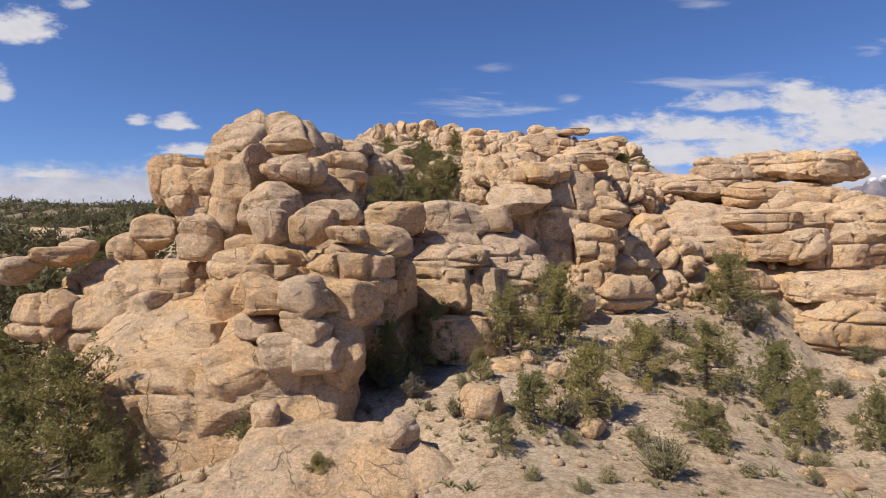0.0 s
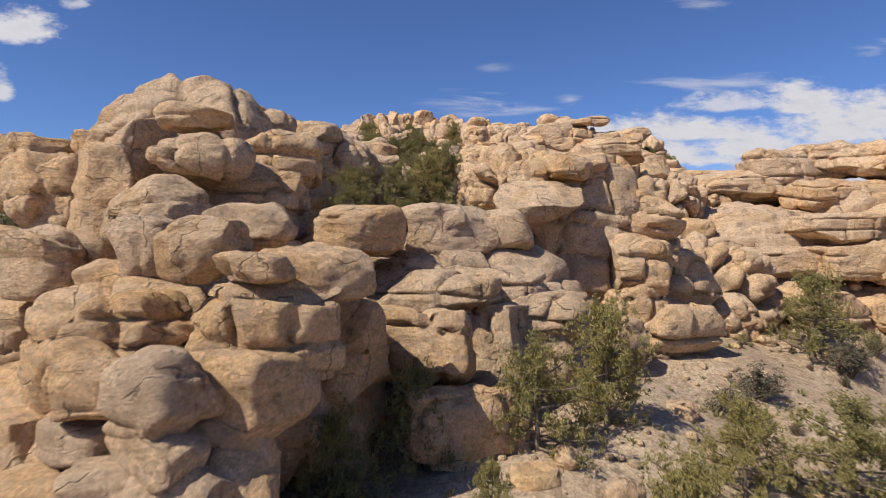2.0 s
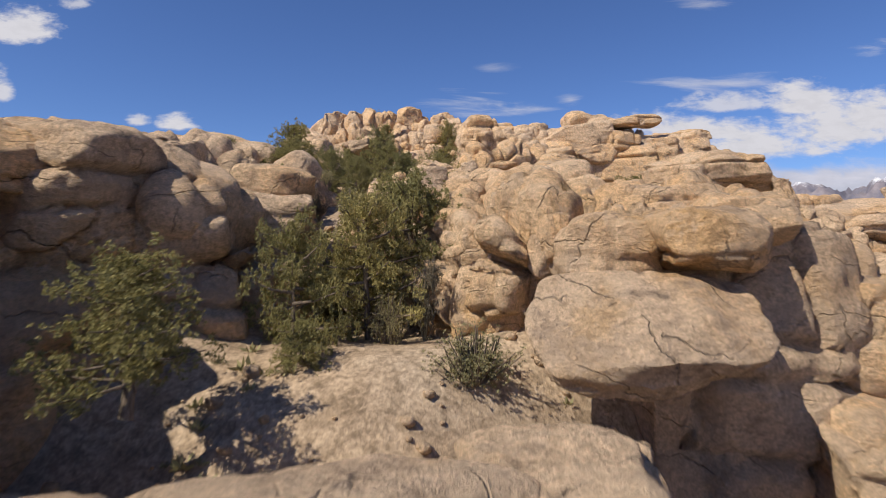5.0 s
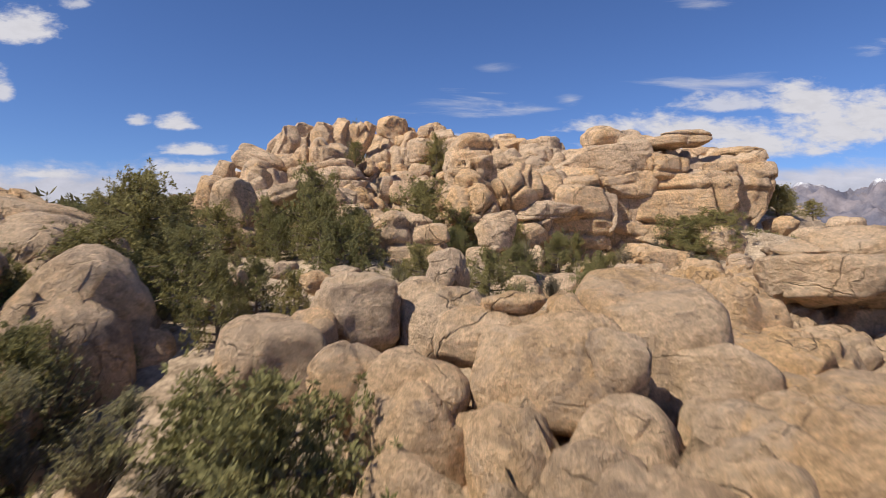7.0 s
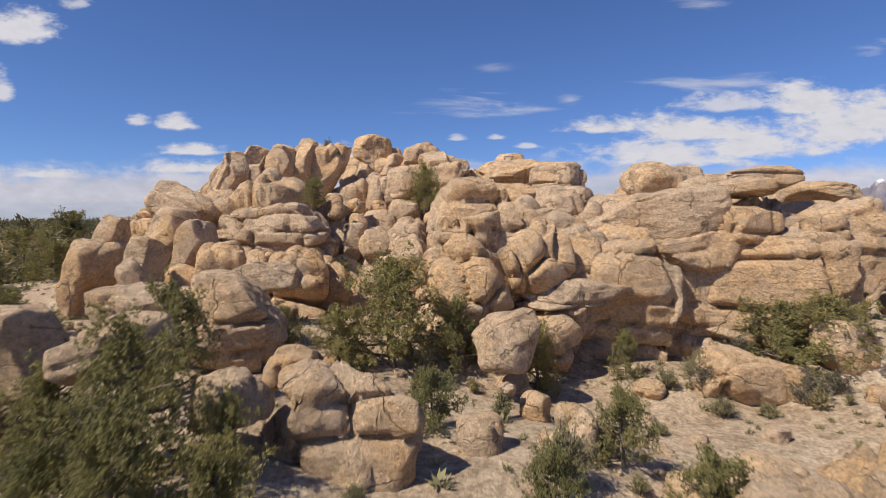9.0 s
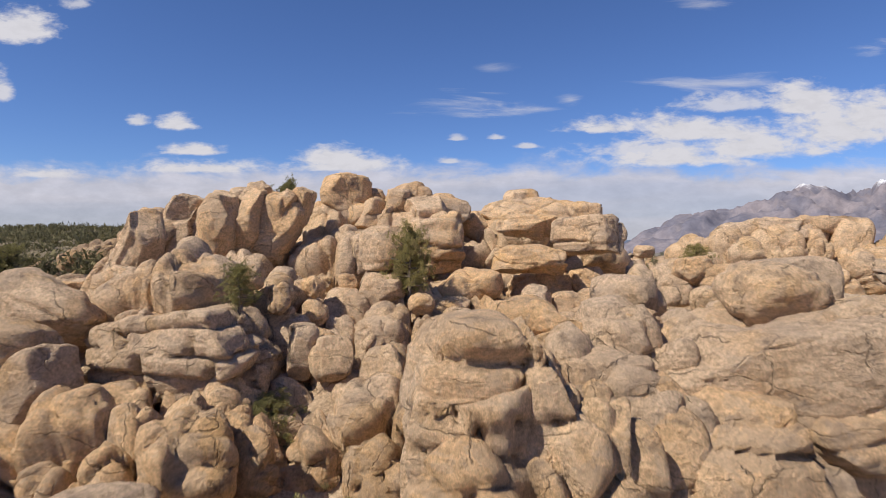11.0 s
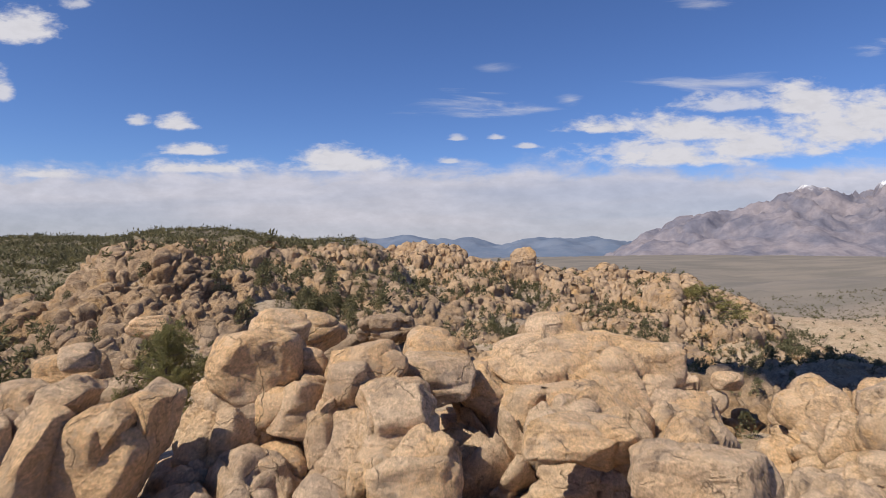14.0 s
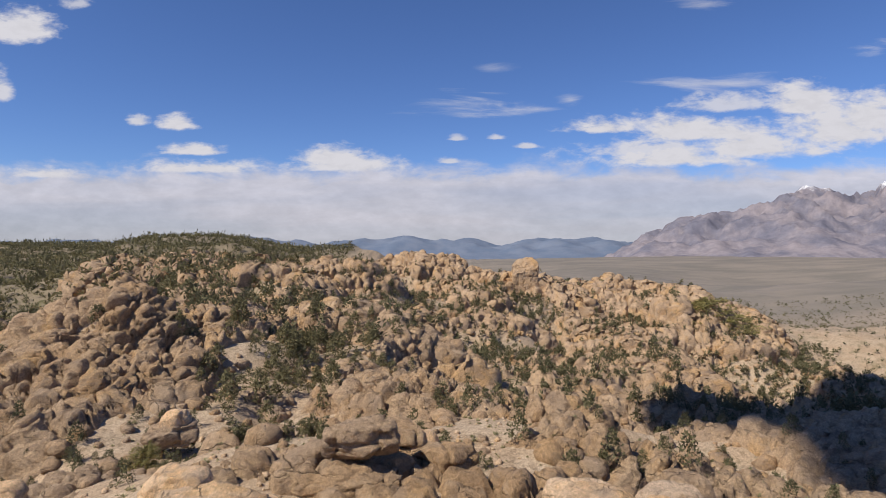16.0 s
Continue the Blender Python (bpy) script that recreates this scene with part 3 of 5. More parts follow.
outcrop(16, 121, 22.6, 18, 14, 9, 3.0, 2.0)
outcrop(38, 142, 28, 20, 16, 10, 3.0, 2.4)
outcrop(1, 124, 24, 12, 10, 8, 3.0, 1.8)
outcrop(4, 115, 21.5, 16, 12, 9, 3.0, 1.9)
outcrop(24, 119, 22.2, 16, 13, 10, 3.0, 2.0)
outcrop(10, 129, 24, 20, 12, 9, 3.0, 2.0)
outcrop(-8, 110, 22, 12, 10, 8, 3.0, 2.0)
outcrop(24, 134, 24.4, 16, 14, 10, 3.0, 2.2)
# broken rock behind the summit and across the saddle
outcrop(-4, 163, 28.2, 18, 12, 8, 3.0, 1.9)
outcrop(11, 160, 27.6, 18, 12, 8, 3.0, 2.0)
outcrop(26, 159, 25.2, 16, 12, 8, 3.0, 1.9)
outcrop(-24, 171, 25.0, 13, 9, 6, 2.8, 1.7)
outcrop(0, 181, 25.4, 20, 11, 7, 2.8, 1.8)
outcrop(22, 178, 22.6, 18, 12, 7, 2.8, 1.8)
outcrop(42, 172, 20.0, 18, 12, 8, 2.8, 2.0)
outcrop(52, 190, 12.0, 20, 12, 8, 2.8, 2.0)
# the wall of the gully
rock(-12.4, 60, 13.2, 9.4, 11, 13, 3.2)
rock(-11.5, 63.5, 19.4, 8, 7, 4.2, 2.8)
rock(-13.5, 58, 19.4, 7.5, 7, 3.4, 2.8)
rock(-7.8, 61.6, 17.0, 5.4, 4.6, 6.4, 3.2)
# the rim of the bench
rock(1.0, 72.3, 19.5, 2.3, 2.6, 2.8, 2.6)
rock(3.3, 72.4, 19.2, 2.5, 2.5, 2.9, 2.8)
rock(-0.5, 70.4, 18.4, 2.7, 2.5, 3.0, 2.8)
rock(5.4, 71.0, 18.6, 2.4, 2.4, 2.6, 2.6)
# rocks on the slope below the cliff
outcrop(-82, 122, 10, 24, 15, 9, 2.8, 2.2)
outcrop(-66, 104, 6, 14, 10, 7, 2.8, 2.0)
outcrop(-50, 84, 4, 12, 9, 6, 2.6, 2.0)
# humps at the head of the gully
rock(-13.0, 76.5, 19.4, 9.0, 8.0, 8.4, 2.6)
rock(-17.5, 80.5, 21.3, 9.5, 8.0, 6.0, 2.4)
# sloping sheets at the foot of the cliff
rock(-14.0, 35.2, 0.6, 17, 14, 6, 4, -14, 45)
rock(-21.5, 39.5, 2.6, 10, 13, 5, 3.6, -26, 42)
rock(-4.6, 26.6, -2.6, 11, 9, 5, 3.0, 8, 26)
# the dome over the cliff
rock(-15.2, 50.6, 15.0, 10.5, 10, 12.4, 2.4)

# cliff
rock(-19.5, 43.8, 14.3, 2.9, 3.4, 4.6, 3, 0)
rock(-18.4, 44.2, 13.4, 3.4, 3.9, 5.3, 3, 0)
rock(-21.3, 44.5, 14.9, 2.2, 2.7, 3.8, 2.5, 0)
rock(-17.2, 44.2, 16.2, 1.8, 1.6, 1.8, 3, 0)
rock(-16.7, 39.9, 10.5, 3.0, 2.8, 3.3, 3.5, 0)
rock(-14.8, 49.8, 16.8, 7.6, 7.6, 7.0, 2.4, 0)
rock(-15.3, 44.1, 13.4, 4.0, 5.6, 8.5, 3, 8)
rock(-11.1, 42.9, 15.4, 4.5, 3.8, 2.4, 2.3, 0)
rock(-11.5, 43.2, 17.3, 3.4, 2.2, 1.5, 2.5, 0)
rock(-8.5, 47.3, 15.8, 4.8, 3.5, 3.1, 3, 0)
rock(-10.5, 46.4, 14.1, 6.6, 4.6, 3.6, 3, 0)
rock(-12.1, 41.0, 12.8, 3.7, 3.1, 3.1, 3, 0)
rock(-11.6, 38.9, 10.9, 2.6, 2.5, 2.9, 2.5, 0)
rock(-7.8, 35.2, 11.2, 2.7, 2.3, 2.3, 3, 0)
rock(-7.0, 38.0, 12.0, 3.6, 2.5, 1.9, 2.5, 0)
rock(-5.6, 33.8, 10.5, 2.4, 1.6, 1.0, 3, 0)
rock(-13.1, 39.4, 9.4, 3.2, 2.7, 2.7, 3, 0)
rock(-4.2, 36.4, 10.1, 4.3, 2.9, 2.1, 3, 0)
rock(-5.6, 34.9, 8.2, 5.3, 4.2, 4.2, 3, 0)
rock(-3.6, 39.3, 6.9, 3.4, 3.4, 4.3, 3, 0)
rock(-4.0, 40.4, 2.1, 2.8, 3.1, 4.1, 3, 0)
rock(-10.1, 34.7, 7.7, 4.6, 3.9, 4.1, 2.8, 0)
rock(-9.9, 32.2, 7.2, 2.4, 2.1, 2.2, 3, 0)
rock(-7.3, 31.3, 7.0, 2.9, 2.4, 2.5, 3, 0)
rock(-6.1, 33.6, 6.5, 4.2, 3.2, 2.9, 3, 0)
rock(-10.4, 32.8, 5.2, 2.4, 1.9, 1.8, 3, 0)
rock(-7.4, 31.0, 5.6, 2.6, 2.0, 1.8, 3.5, 0)
rock(-5.9, 32.6, 5.3, 2.4, 1.8, 1.7, 3.5, 0)
rock(-8.5, 30.9, 4.1, 2.6, 2.2, 2.3, 3, 0)
rock(-6.6, 30.8, 4.1, 2.8, 2.3, 2.4, 2.6, 0)
rock(-5.5, 32.1, 3.7, 2.2, 2.4, 3.2, 3, 0)
rock(-10.4, 31.6, 2.6, 5.6, 3.9, 3.8, 3, 0)
rock(-19.0, 41.7, 7.9, 4.1, 2.6, 1.7, 3, 0)
rock(-18.4, 40.4, 6.3, 4.8, 3.1, 2.1, 3, -12)
rock(-14.6, 35.9, 4.4, 3.1, 2.5, 2.5, 2.6, 0)
rock(-19.1, 38.4, 4.8, 3.3, 3.2, 3.9, 3, 0)
rock(-21.8, 41.4, 6.9, 3.4, 3.0, 3.2, 3, 0)
rock(-21.8, 43.6, 10.8, 3.4, 2.6, 2.5, 2.5, 0)
rock(-23.6, 43.9, 9.5, 3.1, 2.5, 2.5, 2.5, 0)
rock(-0.5, 48.9, 11.7, 11.5, 3.4, 3.6, 4, 0)
rock(-3.7, 45.0, 11.7, 4.5, 3.1, 2.7, 3.5, 0)
rock(-0.1, 49.2, 11.5, 4.5, 3.7, 3.8, 3, 0)
rock(3.8, 50.5, 11.8, 4.3, 3.5, 3.4, 3, 0)
rock(-0.1, 46.5, 8.9, 7.0, 4.5, 3.1, 3.5, 0)
rock(3.9, 48.0, 9.0, 4.9, 3.5, 3.0, 3.5, 0)
rock(-1.3, 42.4, 6.6, 5.9, 3.0, 3.9, 4, 0)
rock(2.7, 45.9, 5.6, 5.6, 3.4, 5.3, 4, 0)
rock(5.9, 47.1, 7.2, 4.8, 3.6, 3.2, 3.5, 0)
rock(6.7, 47.3, 4.9, 3.8, 3.1, 3.1, 3.5, 0)
rock(1.7, 40.2, 3.3, 5.3, 2.7, 3.7, 4, 0)
rock(11.4, 60.5, 11.3, 8.8, 6.1, 12.0, 4, 0)
rock(15.2, 58.0, 9.9, 4.9, 4.2, 4.4, 3.5, 0)
rock(14.8, 57.5, 6.2, 4.8, 4.3, 4.8, 3.5, 0)
rock(12.0, 64.4, 17.7, 5.1, 3.6, 2.8, 2.6, 0)
rock(9.6, 66.2, 17.0, 4.7, 4.1, 4.5, 3, 0)
rock(7.3, 69.6, 18.3, 3.9, 4.0, 5.0, 3, 0)
rock(8.1, 65.1, 13.5, 5.1, 5.1, 6.1, 3.5, 0)
rock(17.5, 56.9, 4.5, 5.8, 5.0, 5.4, 3.2, 0)
rock(11.8, 52.9, 4.2, 4.4, 3.9, 4.4, 3, 0)
rock(20.3, 63.7, 8.2, 6.4, 5.5, 5.7, 3, 0)
rock(27.2, 76.8, 12.1, 4.1, 3.7, 4.1, 2.5, 0)
rock(16.3, 60.8, 13.2, 5.6, 4.9, 5.2, 3, 0)
rock(22.9, 81.6, 19.8, 6.7, 4.8, 4.0, 3, 0)
rock(18.1, 76.5, 20.8, 8.1, 5.0, 3.1, 3, 0)
rock(19.6, 56.4, 1.4, 5.2, 4.1, 3.9, 3, 0)
# slabs
rock(37.0, 86.4, 18.2, 12.1, 7.4, 4.3, 3.2, 0)
rock(40.8, 85.2, 20.3, 7.8, 5.7, 4.9, 2.6, 0)
rock(48.5, 87.2, 21.3, 10.8, 7.1, 5.0, 2.6, 0)
rock(51.3, 82.2, 20.9, 6.1, 4.6, 4.1, 2.5, 0)
rock(44.7, 81.0, 16.7, 9.9, 6.1, 3.6, 3, 0)
rock(51.9, 82.5, 16.8, 8.2, 5.4, 3.7, 3, 0)
rock(36.2, 81.9, 12.9, 12.0, 7.4, 4.3, 3.5, 0)
rock(40.5, 73.5, 12.7, 8.9, 5.6, 3.5, 3.5, 0)
rock(47.6, 75.7, 13.4, 6.8, 5.0, 4.3, 3, 0)
rock(33.3, 72.5, 9.3, 10.4, 6.4, 3.8, 3.5, 0)
rock(39.6, 70.2, 9.7, 8.9, 5.8, 3.9, 3.5, 0)
rock(42.7, 68.1, 9.7, 6.0, 4.6, 4.3, 3.5, 0)
rock(27.5, 67.9, 6.1, 7.5, 5.1, 3.8, 3.5, 0)
rock(33.6, 66.1, 6.0, 8.3, 5.4, 3.6, 3.5, 0)
rock(33.6, 94.6, 19.0, 8.8, 6.1, 4.8, 3, 0)
rock(34.1, 90.0, 15.5, 8.3, 5.8, 4.5, 3, 0)
rock(53.7, 83.7, 20.8, 13.4, 8.2, 4.7, 2.6, 0)
rock(53.7, 73.6, 13.0, 7.7, 6.6, 7.0, 3.5, 0)
rock(48.1, 68.6, 8.8, 9.7, 7.0, 5.8, 3.5, 0)
rock(44.6, 65.4, 5.0, 11.1, 6.6, 3.7, 3.5, 0)
rock(43.8, 61.6, 0.5, 11.6, 6.7, 6.9, 4, 0)
# upper
rock(-10.1, 59.2, 18.4, 5.5, 4.3, 4.1, 2.8, 0)
rock(-10.4, 74.7, 18.9, 6.6, 6.0, 6.6, 3, 0)
rock(-9.1, 78.4, 16.4, 5.8, 4.9, 5.1, 3, 0)
rock(-10.8, 54.4, 19.1, 2.5, 2.3, 2.5, 2.5, 0)
# foot
boulder(2.1, 31.7, 1.2, 2.7, 2.2, 2.3, 3, 0)
boulder(-2.1, 27.9, 0.9, 1.9, 1.7, 1.5, 2.5, 0)
boulder(4.4, 38.3, 1.6, 2.9, 2.1, 1.7, 2.5, 0)
boulder(5.8, 39.0, 2.3, 1.1, 1.0, 1.1, 2.5, 0)
boulder(16.4, 40.3, -1.2, 4.6, 3.3, 2.9, 2.6, 0)
boulder(12.1, 37.7, -0.1, 2.2, 1.8, 1.8, 3, 0)
boulder(5.7, 31.5, -1.2, 1.5, 1.2, 1.2, 2.5, 0)
boulder(-9.1, 29.4, 1.1, 1.7, 1.5, 1.7, 2.5, 0)
rock(-6.6, 30.0, -2.3, 5.6, 3.8, 2.8, 3, 0)
rock(-2.0, 31.0, -2.4, 4.6, 3.5, 3.2, 3, 0)
rock(1.5, 33.4, -3.7, 1.9, 2.7, 4.1, 3, 0)
boulder(20.1, 39.8, -1.2, 2.3, 2.1, 2.3, 2.5, 0)
boulder(13.7, 47.3, 1.8, 2.3, 1.6, 1.4, 2.5, 0)
boulder(7.3, 36.2, 2.1, 1.4, 1.0, 0.9, 2.5, 0)
boulder(-15.1, 35.4, 3.5, 3.0, 2.3, 2.0, 2.5, 0)
rock(-14.6, 35.1, 4.6, 3.7, 2.6, 2.0, 3, 0)
rock(-26.1, 37.9, 5.3, 4.3, 3.4, 3.2, 2.6, 0)
boulder(-24.8, 34.9, -3.6, 4.0, 3.3, 3.3, 2.5, 0)
boulder(19.0, 27.8, -1.7, 2.9, 2.0, 1.6, 2.5, 0)
boulder(-26.4, 39.5, 9.1, 4.1, 2.5, 1.5, 2.5, 0)
boulder(-28.6, 38.7, 8.2, 3.3, 2.3, 1.9, 2.5, 0)
boulder(-25.7, 40.8, 9.7, 2.4, 1.8, 1.6, 2.5, 0)
# plateau
rock(-4.9, 64.9, 19.2, 3.3, 2.3, 1.8, 3.2, 0)
rock(-4.5, 63.7, 17.8, 2.8, 2.1, 1.9, 3.5, 0)
boulder(6.3, 65.8, 18.9, 1.1, 0.9, 0.9, 2.5, 0)
rock(4.9, 63.3, 17.6, 1.7, 1.3, 1.3, 3, 0)
rock(4.3, 62.7, 16.4, 1.8, 1.6, 1.8, 3, 0)
boulder(3.5, 62.0, 16.0, 1.3, 1.1, 1.3, 3, 0)
boulder(5.5, 60.7, 16.4, 1.4, 1.4, 1.7, 3, 0)
boulder(5.9, 60.6, 17.1, 1.3, 1.3, 1.6, 3, 0)
rock(11.9, 73.1, 17.2, 6.7, 5.4, 4.2, 3, 0)
rock(19.3, 100.6, 20.0, 5.2, 4.0, 3.7, 3, 0)
rock(10.0, 58.3, 17.0, 3.7, 3.4, 2.1, 2.6, 0)
rock(7.3, 59.4, 16.4, 3.3, 2.3, 2.5, 3, 0)
rock(7.4, 56.6, 14.3, 6.0, 4.1, 1.8, 4, 0, 28)
rock(3.9, 62.4, 14.7, 4.7, 2.3, 4.1, 3.5, 0)
rock(1.1, 72.3, 20.2, 2.2, 1.5, 1.2, 3, 0)
boulder(3.0, 66.5, 18.1, 1.6, 1.8, 2.4, 3, 0)
rock(-1.2, 64.8, 16.6, 2.7, 1.6, 2.2, 3.5, 0)
boulder(22.0, 85.3, 20.7, 2.7, 2.0, 1.7, 2.5, 0)
boulder(25.6, 88.6, 20.0, 2.9, 2.1, 1.9, 2.5, 0)
boulder(32.0, 94.8, 19.8, 3.3, 2.5, 2.1, 2.5, 0)
boulder(40.5, 102.0, 19.6, 4.9, 3.4, 2.7, 2.5, 0)
boulder(25.3, 101.9, 21.7, 4.3, 3.2, 2.7, 2.5, 0)
rock(12.8, 62.3, 18.1, 3.6, 2.2, 1.3, 3.2, 0)
rock(12.2, 59.1, 17.4, 1.9, 1.5, 1.5, 2.8, 0)
boulder(-0.0, 89.3, 22.8, 2.1, 1.5, 1.3, 2.5, 0)
rock(3.5, 75.8, 20.5, 1.5, 1.5, 2.0, 2.4, 0)
rock(5.4, 67.2, 19.4, 2.9, 2.2, 1.9, 2.8, 0)
rock(2.7, 67.2, 18.8, 1.7, 1.6, 1.9, 2.8, 30)
rock(1.2, 71.8, 20.0, 2.0, 1.8, 2.0, 2.8, 0)
rock(2.7, 75.2, 19.7, 2.1, 1.7, 1.7, 2.8, 0)
boulder(0.2, 70.9, 19.3, 1.5, 1.4, 1.7, 3, 0)
rock(1.4, 68.7, 18.8, 1.7, 1.5, 1.6, 2.6, 30)
boulder(6.3, 66.6, 19.6, 1.0, 1.2, 1.6, 3, 0)
rock(8.3, 67.6, 18.9, 2.0, 1.8, 1.9, 2.8, 0)
boulder(8.0, 68.4, 19.4, 1.1, 1.2, 1.6, 2.8, -20)
rock(4.1, 68.6, 19.8, 1.8, 1.4, 1.2, 2.6, 0)
rock(4.5, 66.5, 17.6, 5.3, 2.9, 1.3, 3.5, 0, 28)
boulder(3.4, 74.4, 20.9, 1.2, 1.2, 1.5, 2.3, 0)
boulder(-2.7, 78.0, 20.7, 0.9, 0.7, 0.7, 2.5, 0)
rock(22.1, 85.8, 20.4, 2.8, 2.1, 1.8, 2.8, 0)
rock(20.8, 86.4, 18.3, 3.4, 2.5, 2.1, 3, 0)
rock(23.2, 84.8, 19.3, 2.7, 2.3, 2.4, 3, 0)
rock(17.4, 83.0, 17.4, 3.2, 2.4, 2.1, 3, 0)
rock(21.7, 84.8, 17.1, 3.7, 2.6, 2.0, 3, 0)
rock(23.8, 84.7, 17.1, 2.7, 2.1, 2.0, 3, 0)
rock(11.2, 75.5, 19.7, 1.6, 1.2, 1.1, 3, 0)
rock(21.9, 85.5, 14.2, 4.5, 4.1, 4.5, 2.8, 0)
boulder(4.8, 68.8, 20.5, 1.3, 0.9, 0.6, 3, 0)
boulder(6.2, 70.1, 20.3, 1.0, 0.8, 0.6, 2.5, 0)
boulder(23.0, 94.9, 20.5, 1.8, 1.4, 1.3, 2.5, 0)
boulder(21.8, 97.0, 18.3, 2.3, 1.7, 1.6, 2.5, 0)
boulder(-3.0, 74.5, 20.7, 0.7, 0.5, 0.5, 2.5, 0)
boulder(-4.2, 74.6, 19.9, 1.0, 0.7, 0.5, 2.5, 0)
boulder(-0.5, 74.3, 20.6, 1.2, 0.8, 0.7, 2.5, 0)
boulder(0.5, 73.5, 20.8, 1.3, 0.9, 0.6, 2.5, 0)
boulder(5.5, 90.0, 21.0, 1.6, 1.3, 1.3, 2.5, 0)
boulder(12.0, 88.8, 19.4, 2.2, 1.7, 1.5, 2.5, 0)
boulder(15.0, 90.1, 19.4, 2.2, 1.6, 1.3, 2.5, 0)
rock(35.9, 101.8, 21.4, 4.7, 3.3, 2.6, 3, 0)
boulder(33.0, 107.6, 23.3, 2.9, 2.2, 2.0, 2.5, 0)
boulder(33.4, 104.2, 22.3, 3.2, 2.3, 1.8, 2.5, 0)
boulder(34.7, 101.5, 23.1, 3.4, 2.3, 1.7, 2.5, 0)
# wall
rock(6.2, 104.2, 25.0, 4.9, 5.0, 9.2, 3.4)
rock(12.6, 105.8, 23.8, 9.0, 6.0, 8.6, 3.4)
rock(21.6, 107.4, 24.6, 13.0, 7.0, 10.0, 3.2)
rock(29.0, 109.5, 26.0, 7.0, 6.0, 8.0, 2.8)
rock(6.4, 104.2, 26.5, 5.5, 3.9, 7.7, 3.2, 0)
rock(8.4, 110.0, 29.2, 4.7, 3.3, 2.6, 3, 0)
rock(16.6, 106.1, 28.3, 8.1, 4.0, 3.6, 3, -6)
rock(17.9, 108.7, 31.0, 3.7, 3.7, 2.6, 2.2, 0)
rock(21.5, 105.3, 27.8, 4.5, 3.3, 2.9, 2.8, 0)
rock(18.7, 105.0, 26.8, 4.1, 3.0, 2.5, 2.8, 0)
rock(25.7, 107.1, 27.3, 5.0, 3.9, 3.7, 3, 0)
rock(35.5, 121.0, 31.1, 5.5, 7.7, 2.2, 3, 0)
rock(21.2, 106.4, 30.4, 5.3, 3.0, 1.5, 3, 0)
rock(25.6, 110.0, 31.4, 4.4, 2.6, 1.5, 3, 0)
rock(21.6, 105.2, 24.1, 11.3, 4.4, 6.9, 3.5, 0)
rock(25.3, 105.4, 24.1, 6.3, 3.8, 5.1, 3, 0)
rock(15.8, 104.7, 23.8, 4.4, 2.6, 4.4, 3.2, 0)
rock(11.6, 103.3, 24.3, 6.0, 3.5, 1.8, 3.5, 0)
rock(11.9, 107.8, 27.1, 5.1, 3.2, 2.0, 3, 0)
rock(7.0, 97.7, 22.7, 2.7, 2.5, 2.7, 3.2, 0)
rock(9.0, 104.5, 26.4, 2.8, 3.0, 3.7, 3, 0)
rock(13.8, 108.0, 26.7, 3.4, 2.9, 3.0, 3, 0)
rock(10.2, 106.0, 28.1, 3.3, 2.5, 2.3, 3, 0)
# summit
rock(11.5, 132.6, 34.3, 4.7, 3.2, 2.3, 3.2, 0)
rock(10.9, 127.7, 31.8, 5.1, 3.4, 2.4, 3.2, 0)
rock(15.7, 129.7, 33.4, 5.3, 3.9, 3.3, 3, 0)
rock(13.9, 115.0, 29.7, 3.7, 3.0, 2.9, 3, 0)
rock(-14.5, 122.0, 32.3, 2.4, 3.5, 5.3, 3, 22)
rock(-14.1, 127.6, 33.2, 2.5, 3.5, 5.4, 3, 16)
rock(-11.6, 127.7, 33.6, 2.7, 3.9, 5.9, 3, 10)
rock(-9.8, 128.6, 33.8, 2.2, 3.7, 6.0, 3, 22)
rock(-8.1, 130.0, 33.9, 3.2, 4.0, 5.6, 2.8, 22)
rock(-7.9, 113.7, 27.5, 7.5, 5.5, 4.7, 3.5, 0)
rock(-6.0, 115.2, 26.7, 4.5, 3.8, 3.9, 3.5, 0)
rock(-12.3, 110.3, 26.2, 2.6, 3.3, 4.8, 3, 12)
rock(-14.2, 110.5, 27.3, 3.0, 3.3, 4.4, 3, 20)
rock(-10.6, 100.2, 26.1, 1.6, 2.0, 2.7, 3, 15)
rock(-14.8, 114.4, 29.6, 4.5, 3.3, 2.9, 3, 30)
rock(-15.7, 103.7, 25.2, 2.1, 3.1, 4.9, 3, 18)
rock(-15.0, 105.4, 26.8, 1.8, 2.4, 3.6, 3, 15)
boulder(-9.3, 96.6, 25.5, 1.2, 1.4, 1.8, 3, 0)
rock(-3.5, 135.1, 37.1, 3.8, 3.4, 3.8, 2.6, 0)
rock(-2.6, 132.3, 32.2, 4.4, 3.6, 3.6, 2.6, 0)
rock(-4.7, 134.8, 33.7, 3.6, 4.1, 5.4, 2.8, 0)
rock(1.6, 136.2, 36.2, 3.7, 3.4, 3.8, 3, 0)
rock(0.8, 124.3, 32.6, 3.0, 2.6, 2.8, 2.6, 0)
rock(0.6, 123.3, 29.8, 3.1, 2.6, 2.6, 2.6, 0)
rock(0.8, 122.7, 26.6, 3.8, 3.5, 3.9, 2.6, 0)
rock(-1.0, 115.9, 27.0, 2.2, 2.1, 2.3, 2.6, 0)
rock(-2.7, 116.2, 27.1, 1.8, 2.2, 3.1, 3, 0)
rock(5.3, 138.4, 35.7, 3.9, 2.9, 2.6, 3, 0)
rock(4.0, 131.1, 33.0, 4.5, 4.3, 5.1, 3, 0)
rock(-5.0, 101.7, 25.3, 3.2, 2.1, 1.6, 2.8, 0)
